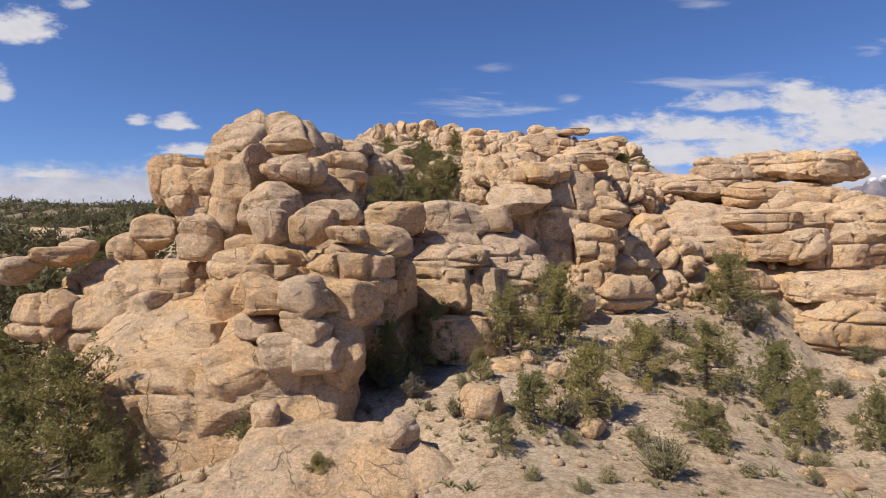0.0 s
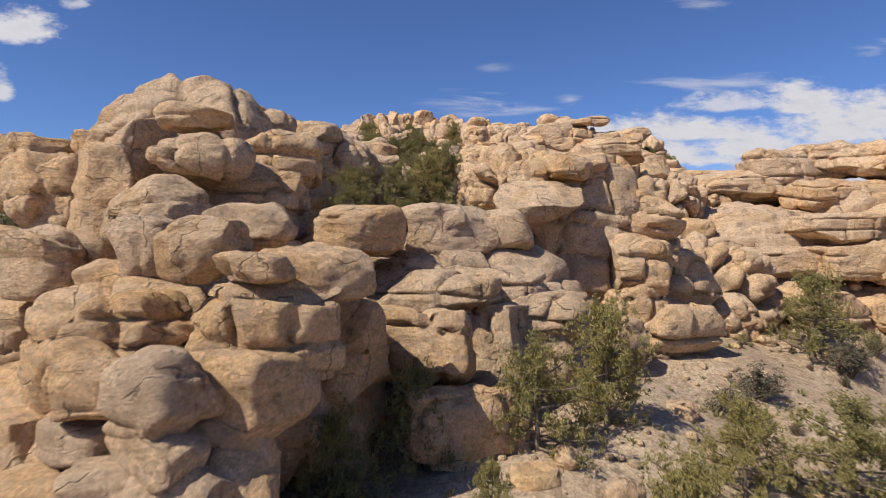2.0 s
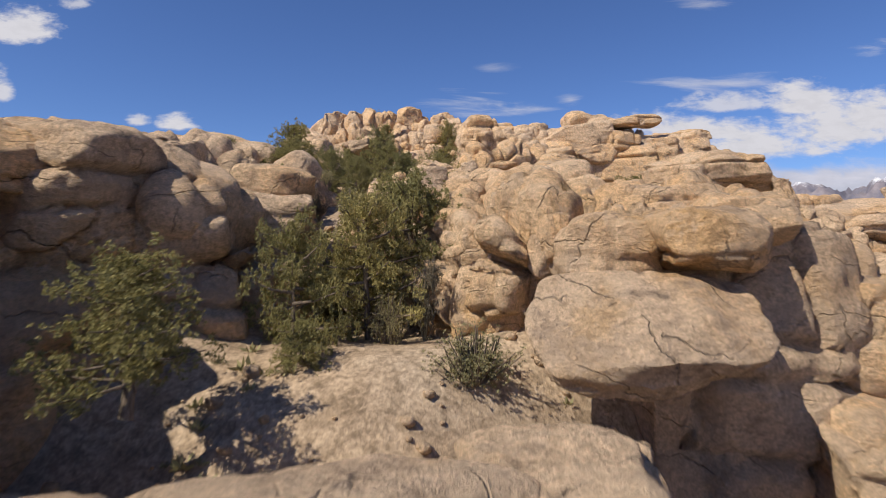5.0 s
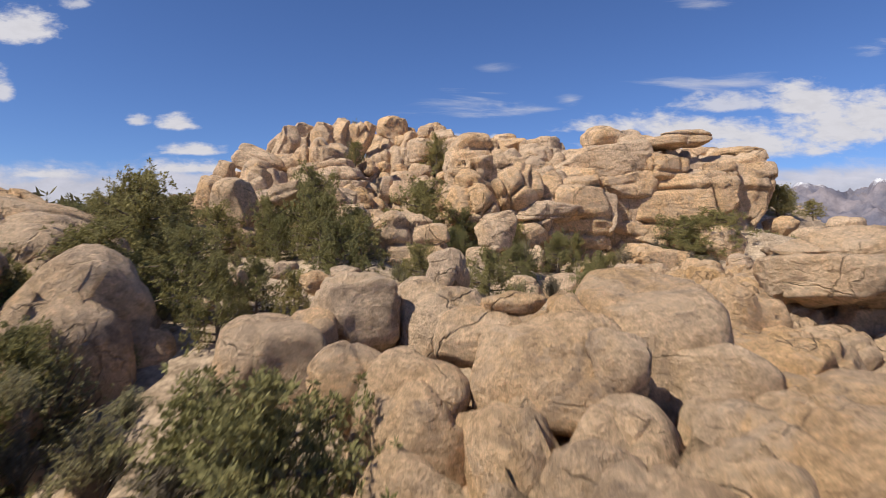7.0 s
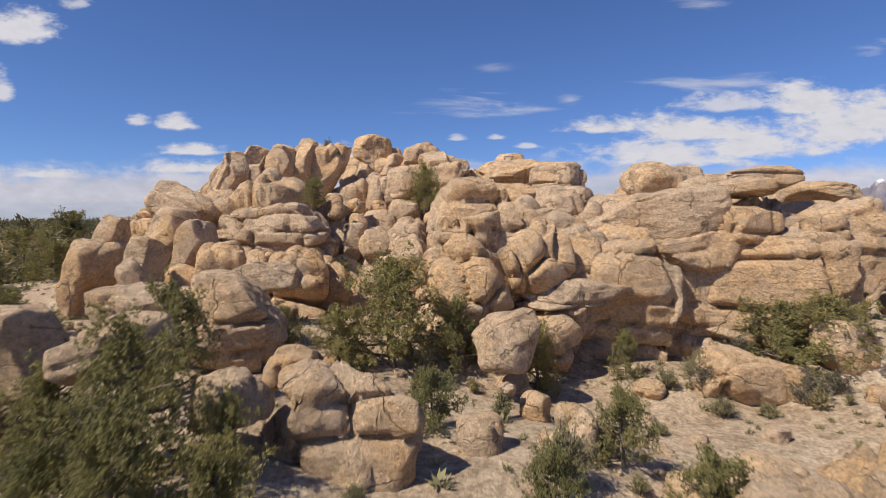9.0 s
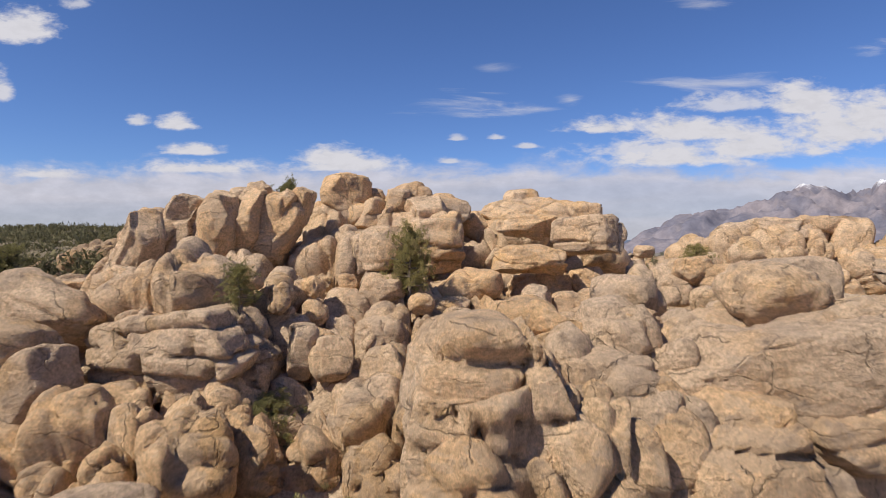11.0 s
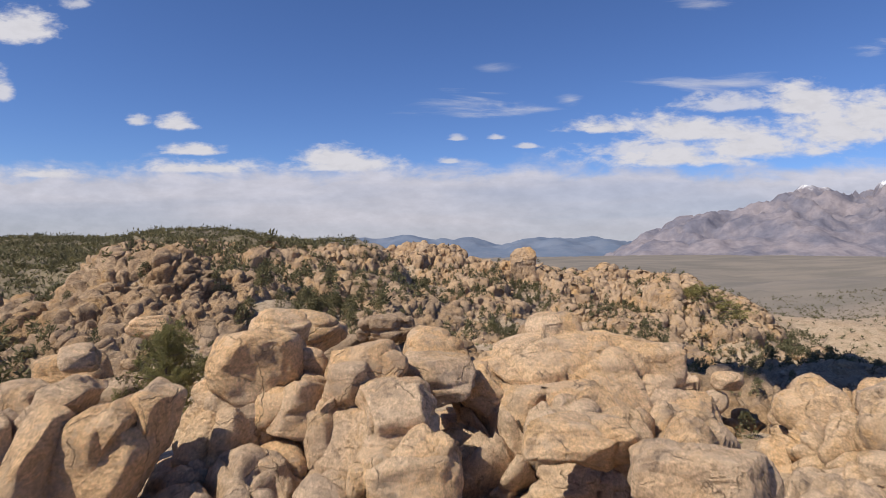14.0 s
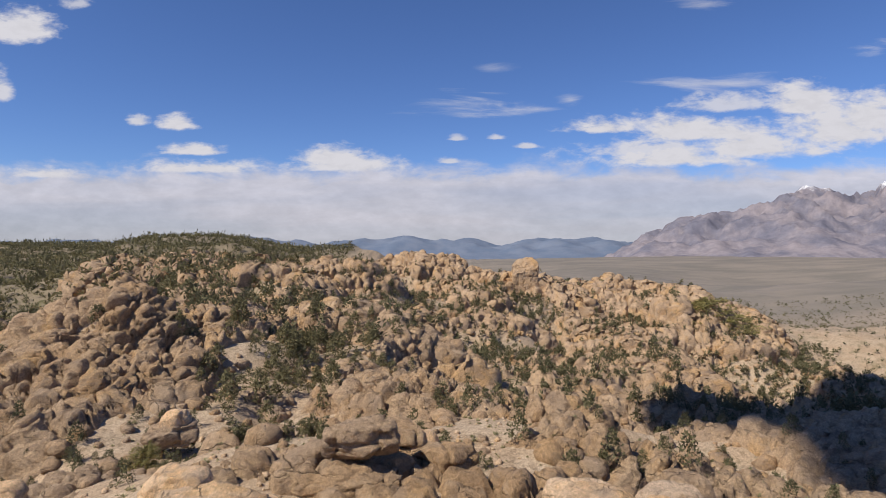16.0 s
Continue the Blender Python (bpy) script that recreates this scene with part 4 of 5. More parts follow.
# foot
rock(-8.2, 95.5, 24.4, 4.3, 2.8, 2.0, 2.6, 0)
rock(-4.5, 95.3, 23.9, 4.4, 3.7, 3.7, 2.5, 0)
rock(-7.9, 88.2, 23.6, 1.9, 2.2, 3.0, 2.8, 0)
rock(-7.5, 87.6, 21.7, 1.8, 1.7, 2.0, 3, 0)
rock(-3.6, 86.4, 24.3, 1.8, 1.7, 2.0, 2.6, 0)
rock(-4.4, 85.4, 24.2, 1.7, 1.3, 1.2, 3, -20)
rock(1.4, 88.2, 21.2, 4.0, 3.7, 4.8, 2.9, 0)
boulder(5.5, 89.8, 20.6, 1.5, 1.5, 1.8, 2.4, 0)
rock(-0.8, 90.4, 23.0, 1.7, 1.5, 1.5, 2.6, 0)
rock(-1.4, 86.7, 23.0, 2.0, 1.6, 1.6, 2.6, 0)
boulder(8.8, 90.2, 20.8, 1.1, 1.3, 1.8, 2.5, 0)
boulder(7.9, 94.3, 20.5, 1.6, 1.3, 1.4, 2.5, 0)
boulder(8.7, 91.8, 20.9, 1.2, 1.1, 1.2, 2.5, 0)
boulder(9.8, 91.2, 20.5, 1.1, 1.0, 1.1, 2.5, 0)
boulder(4.5, 89.4, 19.7, 0.8, 0.8, 1.0, 2.5, 0)
boulder(6.0, 89.9, 19.3, 0.9, 0.8, 0.9, 2.5, 0)
boulder(6.8, 93.8, 21.4, 0.8, 0.6, 0.6, 2.5, 0)
boulder(14.4, 99.7, 19.9, 1.6, 1.2, 1.1, 2.5, 0)
boulder(17.0, 99.5, 18.6, 1.6, 1.2, 1.1, 2.5, 0)
boulder(15.6, 99.3, 18.1, 1.9, 1.4, 1.3, 2.5, 0)
boulder(2.9, 88.4, 21.3, 1.4, 1.4, 1.8, 3, 0)
# block
rock(-10.7, 120.0, 28.3, 9.7, 4.4, 3.4, 4.5, 0)
rock(-10.4, 119.4, 25.2, 9.1, 5.0, 3.9, 3.8, 0)
rock(-5.3, 116.0, 25.7, 2.8, 2.7, 3.3, 3.5, 0)
rock(-21.8, 125.5, 26.1, 4.3, 5.7, 8.3, 3.2, 0)
rock(-10.7, 118.8, 22.4, 6.1, 3.8, 2.5, 3, 0)
rock(-14.6, 120.4, 30.7, 2.7, 2.1, 2.1, 2.6, 0)
rock(-24.7, 130.8, 29.0, 4.3, 3.2, 2.8, 2.6, -20)
rock(-8.3, 118.7, 31.0, 2.5, 1.9, 1.7, 2.6, 0)
rock(-6.3, 117.8, 31.0, 1.9, 1.5, 1.4, 2.6, 0)
boulder(-4.5, 118.3, 29.8, 1.4, 1.5, 2.0, 3, 0)
# summit
rock(-3.5, 139.3, 38.0, 3.4, 2.9, 3.0, 2.4, 0)
rock(-1.2, 136.7, 37.0, 2.1, 1.7, 1.7, 2.4, 0)
rock(1.1, 134.5, 36.2, 2.2, 2.1, 2.4, 3, 0)
rock(2.8, 135.4, 36.9, 1.9, 1.7, 1.9, 2.4, 0)
rock(0.2, 134.6, 33.6, 2.4, 3.4, 5.2, 2.8, 0)
rock(3.1, 133.3, 33.1, 4.8, 4.1, 4.4, 2.8, 0)
rock(5.3, 141.6, 35.6, 3.7, 3.4, 3.7, 2.6, 0)
rock(-3.9, 135.0, 34.7, 3.7, 2.9, 2.8, 2.6, 30)
rock(-2.3, 133.5, 32.1, 4.0, 3.4, 3.6, 2.4, 0)
rock(-6.3, 134.0, 31.6, 3.6, 2.6, 2.2, 3, 25)
rock(-2.3, 134.5, 35.3, 2.0, 2.0, 2.4, 2.4, 0)
rock(-13.0, 123.2, 31.3, 4.5, 2.9, 1.9, 3, 0)
rock(-12.9, 132.8, 35.9, 3.8, 2.6, 2.1, 2.8, 0)
boulder(-13.1, 136.8, 37.2, 2.3, 1.7, 1.4, 2.5, 0)
boulder(-14.4, 146.3, 37.5, 2.8, 2.0, 1.7, 2.5, 0)
rock(12.7, 144.7, 37.3, 3.5, 2.4, 1.8, 3, 0)
rock(12.4, 144.6, 35.8, 4.8, 3.0, 1.8, 3.2, 0)
rock(13.2, 140.8, 34.2, 4.9, 3.2, 2.2, 3, 0)
rock(14.8, 140.2, 32.4, 5.3, 3.6, 2.7, 3, 0)
rock(12.8, 135.9, 31.0, 5.8, 3.8, 2.7, 2.8, 0)
rock(10.1, 140.1, 32.7, 4.1, 3.3, 3.2, 3, 0)
rock(7.9, 141.1, 34.2, 3.0, 2.9, 3.5, 3, 0)
boulder(9.8, 142.6, 35.2, 2.6, 1.9, 1.5, 2.5, 0)
rock(17.8, 143.5, 35.8, 5.7, 3.8, 2.8, 2.8, 0)
rock(19.1, 139.5, 32.5, 4.5, 4.0, 4.3, 2.8, 0)
rock(17.1, 140.6, 33.4, 3.4, 2.9, 3.0, 2.6, 0)
boulder(19.6, 135.7, 31.0, 1.9, 1.9, 2.2, 3.5, 0)
# front
rock(1.1, 120.4, 26.7, 3.4, 3.3, 3.9, 2.6, 0)
rock(-1.6, 122.4, 27.0, 2.1, 2.3, 3.0, 2.6, 0)
rock(0.5, 124.7, 29.5, 2.9, 2.8, 3.4, 2.6, 0)
rock(-1.4, 123.5, 28.9, 2.0, 1.8, 2.0, 2.4, 0)
boulder(-1.4, 123.7, 30.3, 1.5, 1.3, 1.3, 2.5, 0)
rock(-3.0, 120.4, 28.8, 1.6, 1.5, 1.6, 2.6, 0)
boulder(-3.1, 121.0, 30.3, 1.4, 1.3, 1.5, 2.5, 0)
rock(6.8, 126.6, 29.8, 4.6, 3.3, 2.7, 2.4, -15)
rock(5.3, 124.6, 28.7, 3.1, 2.0, 1.4, 2.4, 0)
rock(5.8, 121.8, 27.1, 2.0, 2.2, 2.9, 2.4, 0)
rock(8.0, 123.9, 27.3, 2.5, 2.4, 2.8, 2.4, 0)
rock(10.6, 123.2, 28.6, 2.6, 2.5, 3.1, 2.4, 0)
rock(13.0, 124.2, 28.1, 2.1, 2.4, 3.2, 2.6, 0)
rock(14.6, 123.8, 28.7, 2.5, 2.4, 2.8, 2.4, 0)
rock(17.2, 126.0, 29.2, 2.1, 2.1, 2.5, 2.6, 0)
rock(18.5, 124.7, 28.7, 1.8, 1.7, 2.0, 2.6, 0)
rock(19.8, 122.8, 29.9, 2.6, 2.0, 1.9, 2.6, 0)
rock(12.3, 130.8, 29.6, 5.1, 3.4, 2.4, 2.8, 0)
rock(15.8, 130.0, 30.1, 2.9, 2.2, 2.0, 2.6, 0)
boulder(3.5, 121.7, 29.2, 1.7, 1.4, 1.4, 2.5, 0)
boulder(3.4, 121.8, 27.6, 1.6, 1.4, 1.6, 2.5, 0)
boulder(2.3, 118.9, 25.6, 1.1, 1.3, 1.7, 2.5, 0)
boulder(3.2, 119.4, 24.6, 1.7, 1.8, 2.3, 2.5, 0)
boulder(-0.5, 118.2, 25.8, 1.2, 1.6, 2.2, 2.5, 0)
boulder(-1.3, 117.0, 26.7, 1.6, 2.0, 2.9, 3, 0)
boulder(4.6, 121.3, 26.5, 1.2, 1.4, 1.8, 2.5, 0)
boulder(0.7, 118.1, 24.7, 1.7, 1.3, 1.1, 2.5, 0)
boulder(1.3, 118.1, 23.3, 2.2, 1.6, 1.4, 2.5, 0)
boulder(-0.1, 116.3, 24.3, 1.3, 1.1, 1.0, 2.5, 0)
boulder(3.5, 119.5, 22.5, 1.7, 1.4, 1.5, 2.5, 0)
boulder(-2.5, 118.4, 27.5, 2.0, 1.6, 1.7, 2.5, 0)
boulder(10.3, 121.4, 26.4, 2.5, 1.7, 1.2, 2.5, 0)
rock(7.0, 105.0, 27.5, 4.4, 5.8, 2.6, 3.8, -10, 35)
rock(11.6, 108.1, 29.1, 3.2, 2.3, 1.9, 3, 0)
rock(12.2, 108.8, 30.0, 2.2, 1.4, 0.9, 3, 0)
rock(15.7, 107.7, 27.8, 5.5, 6.4, 2.8, 4, 0, 35)
rock(19.9, 111.4, 30.9, 3.7, 3.1, 3.1, 2.7, 0)
rock(18.6, 115.3, 30.0, 2.1, 1.6, 1.4, 2.6, 0)
boulder(13.4, 109.6, 29.4, 1.0, 1.0, 1.2, 2.5, 0)
rock(37.9, 141.7, 33.6, 13.1, 7.6, 3.9, 3.2, 0)
rock(32.8, 141.7, 32.1, 5.5, 3.8, 3.0, 3, 0)
rock(40.6, 140.4, 34.7, 7.3, 4.1, 1.9, 3, 0)
rock(36.7, 142.2, 30.8, 9.9, 5.8, 3.0, 3, 0)
rock(20.9, 122.3, 31.1, 2.8, 2.1, 1.9, 2.8, 0)
rock(22.3, 122.1, 30.8, 3.1, 2.1, 1.6, 2.8, 0)
rock(41.1, 141.1, 30.1, 7.3, 4.8, 3.4, 3, 0)
# summit
rock(-17.5, 127.9, 31.2, 3.5, 5.3, 8.4, 3, 36)
rock(-14.9, 128.0, 32.7, 2.5, 4.6, 7.6, 3, 32)
rock(-12.7, 128.4, 33.3, 2.5, 4.4, 7.1, 3, 27)
rock(-11.3, 130.4, 34.2, 2.0, 3.9, 6.7, 3, 26)
rock(-8.1, 129.6, 33.8, 3.3, 4.0, 5.6, 2.6, 30)
rock(-10.7, 127.5, 31.3, 3.2, 2.5, 2.4, 4.5, 0)
rock(-10.2, 121.1, 31.4, 3.3, 2.4, 2.1, 3, 0)
rock(-7.1, 119.7, 31.1, 2.0, 1.6, 1.6, 2.5, 0)
# crest
rock(-4.0, 145.2, 37.2, 5.8, 3.9, 2.9, 2.6, 0)
rock(5.2, 143.0, 36.1, 3.7, 3.2, 3.4, 2.6, 0)
rock(12.7, 145.3, 37.2, 3.6, 3.0, 3.0, 2.3, 0)
rock(16.6, 148.3, 35.8, 2.5, 2.1, 2.2, 2.4, 0)
rock(22.6, 159.2, 32.3, 3.3, 2.7, 2.8, 2.4, 0)
rock(24.9, 157.7, 30.3, 5.8, 4.0, 3.1, 2.6, 0)
rock(14.4, 142.9, 34.2, 4.5, 3.7, 3.6, 3, 0)
rock(11.2, 144.7, 34.6, 3.2, 2.8, 2.9, 3, 0)
boulder(28.3, 153.7, 32.0, 2.5, 1.9, 1.7, 2.5, 0)
boulder(41.9, 170.5, 24.7, 4.0, 3.1, 2.9, 2.5, 0)
boulder(40.8, 157.4, 29.1, 2.3, 2.0, 2.3, 2.5, 0)
rock(-16.4, 141.6, 35.5, 3.8, 2.6, 2.1, 3, 0)
rock(-13.8, 140.5, 33.8, 3.9, 2.9, 2.5, 3, 0)
rock(-11.0, 157.3, 33.2, 4.0, 3.2, 3.1, 2.6, 0)
boulder(4.3, 167.4, 32.4, 3.3, 2.9, 3.3, 2.5, 0)
boulder(27.2, 153.9, 30.2, 2.5, 2.1, 2.1, 2.5, 0)
rock(11.3, 176.8, 26.5, 3.8, 3.1, 3.2, 2.8, 0)
rock(1.3, 167.7, 31.3, 5.8, 3.9, 2.9, 2.8, 0)
rock(-5.1, 167.4, 29.9, 7.1, 4.7, 3.3, 2.8, 0)
# spine
rock(0.2, 162.4, 35.0, 5.2, 3.6, 2.8, 2.8, 0)
rock(-3.8, 165.8, 32.3, 5.6, 3.7, 2.6, 2.8, -15)
rock(-7.6, 165.1, 30.8, 7.2, 4.5, 2.9, 3, -18)
rock(2.2, 168.1, 31.9, 5.4, 4.7, 5.0, 2.8, 0)
rock(6.0, 165.9, 31.4, 5.2, 4.1, 3.9, 2.8, 0)
rock(-0.6, 162.1, 31.6, 7.0, 4.6, 3.1, 2.8, 0)
rock(14.2, 153.5, 34.6, 4.4, 3.0, 2.2, 2.3, 0)
rock(19.0, 153.3, 34.5, 3.8, 2.4, 1.6, 2.5, 0)
rock(-23.5, 182.8, 28.5, 5.4, 3.8, 3.0, 2.6, 0)
boulder(-23.1, 183.3, 29.8, 3.0, 2.5, 2.4, 2.5, 0)
rock(13.2, 142.5, 33.0, 13.0, 8.0, 8.5, 2.6)
# a dark tower on the far ridge
rock(54.0, 466.0, 30.0, 17.0, 14.0, 22.0, 4.0)
# leaning_slabs
rock(-11.1, 130.7, 34.6, 1.9, 4.1, 7.1, 3, 40)
rock(-8.6, 130.0, 34.2, 2.1, 4.0, 6.8, 3, 38)
rock(-7.3, 130.8, 34.5, 2.0, 3.4, 5.7, 3, 30)
rock(-3.4, 136.2, 32.6, 2.9, 4.3, 6.7, 3, 0)
rock(0.3, 134.6, 31.8, 3.7, 5.0, 7.5, 3, 10)
rock(-1.1, 134.9, 35.2, 3.4, 2.9, 3.1, 3.2, 0)
rock(3.4, 133.4, 33.6, 3.6, 4.4, 6.2, 3.2, 0)
rock(-5.2, 143.3, 35.3, 5.0, 4.5, 5.0, 2.6, 0)
# boulder_row
rock(7.7, 79.0, 19.1, 1.3, 1.2, 1.2, 2.4)
rock(8.5, 77.8, 19.2, 1.0, 1.0, 1.7, 2.6)
rock(7.0, 83.5, 19.5, 1.7, 1.5, 1.5, 2.5)
rock(13.2, 84.8, 19.6, 2.2, 1.8, 1.7, 2.6)
rock(11.0, 82.6, 19.0, 1.6, 1.5, 1.5, 2.6)
rock(9.6, 86.4, 19.4, 1.8, 1.6, 1.6, 2.6)
rock(5.9, 77.4, 19.2, 1.1, 1.0, 0.9, 2.4)
rock(9.3, 79.8, 18.7, 2.2, 1.7, 1.6, 2.5, 0)
boulder(13.1, 95.6, 15.8, 2.4, 2.0, 2.1, 2.5, 0)
rock(12.9, 86.5, 18.4, 1.9, 1.7, 1.9, 2.5, 0)
rock(14.5, 86.2, 18.7, 1.9, 1.6, 1.7, 2.5, 0)
rock(14.5, 83.1, 19.3, 1.8, 1.5, 1.6, 2.5, 0)
rock(18.8, 87.1, 18.2, 2.6, 2.2, 2.4, 2.6, 0)
rock(19.5, 85.6, 18.2, 2.6, 2.5, 2.8, 2.6, 0)
rock(23.8, 93.1, 18.9, 4.1, 2.8, 2.2, 2.6, 0)
rock(23.7, 98.4, 17.4, 3.6, 2.4, 1.6, 2.6, 0)
boulder(21.5, 100.2, 16.9, 2.4, 1.7, 1.4, 2.5, 0)
boulder(-2.6, 78.8, 20.9, 0.9, 0.6, 0.4, 2.5, 0)

# ---- plants ----


def tube(points, radii, sides=6):
    """Rings along a bent limb: points and quads."""
    v, f = [], []
    for i, (p, r) in enumerate(zip(points, radii)):
        t = (points[min(i + 1, len(points) - 1)] - points[max(i - 1, 0)]).normalized()
        a = t.orthogonal().normalized()
        b = t.cross(a)
        for s in range(sides):
            ang = 2 * math.pi * s / sides
            v.append(p + a * (r * math.cos(ang)) + b * (r * math.sin(ang)))
    for i in range(len(points) - 1):
        for s in range(sides):
            f.append((i * sides + s, i * sides + (s + 1) % sides, (i + 1) * sides + (s + 1) % sides, (i + 1) * sides + s))
    return v, f


def sprays(centres, sizes, rng, per=7, up=0.5):
    """Tufts of scale-like foliage: small blades thrown out from each centre."""
    n = len(centres) * per
    c = np.repeat(np.array(centres), per, 0)
    s = np.repeat(np.array(sizes), per)[:, None]
    d = rng.normal(size=(n, 3))
    d[:, 2] += up
    d /= np.linalg.norm(d, axis=1, keepdims=True)
    side = np.cross(d, rng.normal(size=(n, 3)))
    side /= np.linalg.norm(side, axis=1, keepdims=True)
    ln = s * rng.uniform(0.6, 1.3, (n, 1))
    base = c + d * ln * 0.05
    tip = c + d * ln
    mid = c + d * ln * 0.55
    wd = ln * 0.16
    v = np.stack([base, mid + side * wd, tip, mid - side * wd], 1).reshape(-1, 3)
    return v, np.arange(n * 4).reshape(-1, 4)


def make_tree(seed, spread, tuft, per):
    """A juniper one metre wide and one metre high: twisting trunk, limbs, ragged crown."""
    rng = np.random.default_rng(seed)
    tv, tf = [], []

    def limb(points, radii):
        v, f = tube(points, radii)
        o = len(tv)
        tv.extend(v)
        tf.extend([tuple(i + o for i in q) for q in f])

    lean = rng.normal(0, 0.05, 2)
    spine = [Vector((lean[0] * s + rng.normal(0, 0.012), lean[1] * s + rng.normal(0, 0.012), -0.18 + 1.08 * s)) for s in np.linspace(0, 1, 7)]
    limb(spine, list(np.linspace(0.045, 0.008, 7)))
    centres, sizes = [], []
    for b in range(26):
        h = 0.04 + 0.9 * (b + rng.uniform(0, 1)) / 26
        ang = b * 2.4 + rng.normal(0, 0.4)
        reach = spread * (0.46 * (1 - h) ** 0.55 + 0.08) * rng.uniform(0.65, 1.15)
        root = Vector((lean[0] * h, lean[1] * h, h * 0.9 - 0.02))
        end = root + Vector((math.cos(ang) * reach, math.sin(ang) * reach, rng.uniform(0.0, 0.16)))
        mid = (root + end) / 2 + Vector((0, 0, -0.02))
        limb([root, mid, end], [0.014, 0.009, 0.004])
        for k in range(13):
            s = rng.uniform(0.3, 1.12)
            q = root + (end - root) * s + Vector(rng.normal(0, 0.05, 3))
            for j in range(8):
                centres.append(tuple(q + Vector(rng.normal(0, 0.028, 3))))
                sizes.append(tuft * rng.uniform(0.7, 1.25))
    for k in range(260):
        h = rng.uniform(0.5, 1.0)
        centres.append((lean[0] * h + rng.normal(0, 0.05 * (1.25 - h) * 3), lean[1] * h + rng.normal(0, 0.05 * (1.25 - h) * 3), h * 0.93))
        sizes.append(tuft)
    lv, lf = sprays(centres, sizes, rng, per)
    trunk = mesh_of("trunk", np.array([tuple(v) for v in tv]), tf, BARK)
    return trunk, mesh_of("crown", lv, lf, JUNIPER, False)


def make_shrub(seed, mat, per, twigs, blade=1.0):
    rng = np.random.default_rng(seed)
    tv, tf = [], []
    centres, sizes = [], []
    for b in range(twigs):
        ang, tilt = rng.uniform(0, 6.28), rng.uniform(0.05, 1.15)
        ln = rng.uniform(0.55, 1.0)
        end = Vector((math.cos(ang) * math.sin(tilt) * 0.52 * ln, math.sin(ang) * math.sin(tilt) * 0.52 * ln, math.cos(tilt) * 0.9 * ln + 0.04))
        v, f = tube([Vector((0, 0, -0.12)), end * 0.5 + Vector(rng.normal(0, 0.02, 3)), end], [0.02, 0.011, 0.004], 4)
        o = len(tv)
        tv.extend(v)
        tf.extend([tuple(i + o for i in q) for q in f])
        for k in range(14):
            centres.append(tuple(end * rng.uniform(0.45, 1.05) + Vector(rng.normal(0, 0.05, 3))))
            sizes.append(rng.uniform(0.05, 0.10) * blade)
    lv, lf = sprays(centres, sizes, rng, per, 0.7)
    return mesh_of("woody_base", np.array([tuple(v) for v in tv]), tf, BARK if mat is not TWIG else TWIG), mesh_of("foliage", lv, lf, mat, False)


TREES = [make_tree(40 + s, 0.9 + 0.12 * s, 0.026, 12) for s in range(6)]
SHRUBS = [make_shrub(70 + s, SAGE, 11, 36, 0.62) for s in range(4)]
BIG_SHRUBS = [make_shrub(110 + s, SAGE, 14, 90, 0.34) for s in range(3)]
DRY = [make_shrub(90 + s, TWIG, 5, 40, 0.8) for s in range(3)]
PLANT_COUNT = [0]


def plant(name, pair, parts, x, y, z, w, h, label, category, group):
    PLANT_COUNT[0] += 1
    k = PLANT_COUNT[0]
    root = new(name)
    root.matrix_world = pose(x, y, z, 0, 0, (k * 83) % 360) @ Matrix.Diagonal((w, w, h, 1))
    for part_name, me in zip(parts, pair):
        piece = new(part_name, me)
        piece.parent = root
        if part_name != "trunk" and part_name != "crown":
            tagged(piece, kind="stuff")
    return tagged(root, label, category, group)


def juniper(x, y, z, w, h):
    z = min(z, float(ground_height(x, y)[0]) + 0.3) if abs(z - float(ground_height(x, y)[0])) < 2.5 else z
    size = "tall" if h > 4.5 else "low" if h < 2.4 else "shaggy"
    return plant("juniper_tree", TREES[PLANT_COUNT[0] % 6], ("trunk", "crown"), x, y, z, max(w, 0.6 * h) * 1.05, h * 1.08, f"{size} olive-green juniper growing among granite boulders", "tree", "junipers")


def shrub(x, y, z, w, h):
    return plant("desert_shrub", BIG_SHRUBS[PLANT_COUNT[0] % 3] if w > 1.7 else SHRUBS[PLANT_COUNT[0] % 4], ("woody_base", "foliage"), x, y, z, w, h, "grey-green desert shrub rooted in sandy ground", "shrub", "desert shrubs")


def dry_brush(x, y, z, w, h):
    return plant("dry_brush", DRY[PLANT_COUNT[0] % 3], ("woody_base", "foliage"), x, y, z, w, h, "leafless grey brush with tangled twigs", "shrub", "dry brush")


# foot of the cliff
juniper(-19.6, 24.6, -3.0, 3.4, 4.6)
juniper(-22.6, 30.0, -2.0, 3.2, 4.4)
juniper(-15.6, 27.4, -2.2, 2.6, 3.2)
juniper(-27.4, 35.6, -1.2, 3.4, 4.2)
juniper(-31.0, 40.0, 0.0, 3.6, 4.0)
juniper(-29.0, 46.5, 1.6, 3.2, 3.8)
juniper(-24.6, 28.0, -2.8, 3.4, 4.0)
juniper(-18.5, 28.5, -2.2, 5.3, 6.7)
juniper(-24.4, 33.0, -0.7, 2.9, 4.2)
juniper(-3.4, 36.5, 0.8, 2.1, 4.3)
juniper(-0.5, 39.5, 1.6, 2.3, 4.4)
juniper(4.7, 40.0, 2.2, 3.5, 4.7)
juniper(8.7, 43.0, 2.4, 4.6, 5.9)
juniper(8.4, 33.5, -0.3, 3.6, 4.6)
juniper(4.9, 31.0, 0.1, 2.7, 3.0)
juniper(13.4, 39.5, 0.4, 3.5, 4.3)
juniper(29.4, 60.0, 2.4, 4.7, 6.5)
juniper(18.0, 39.5, -0.1, 4.2, 4.6)
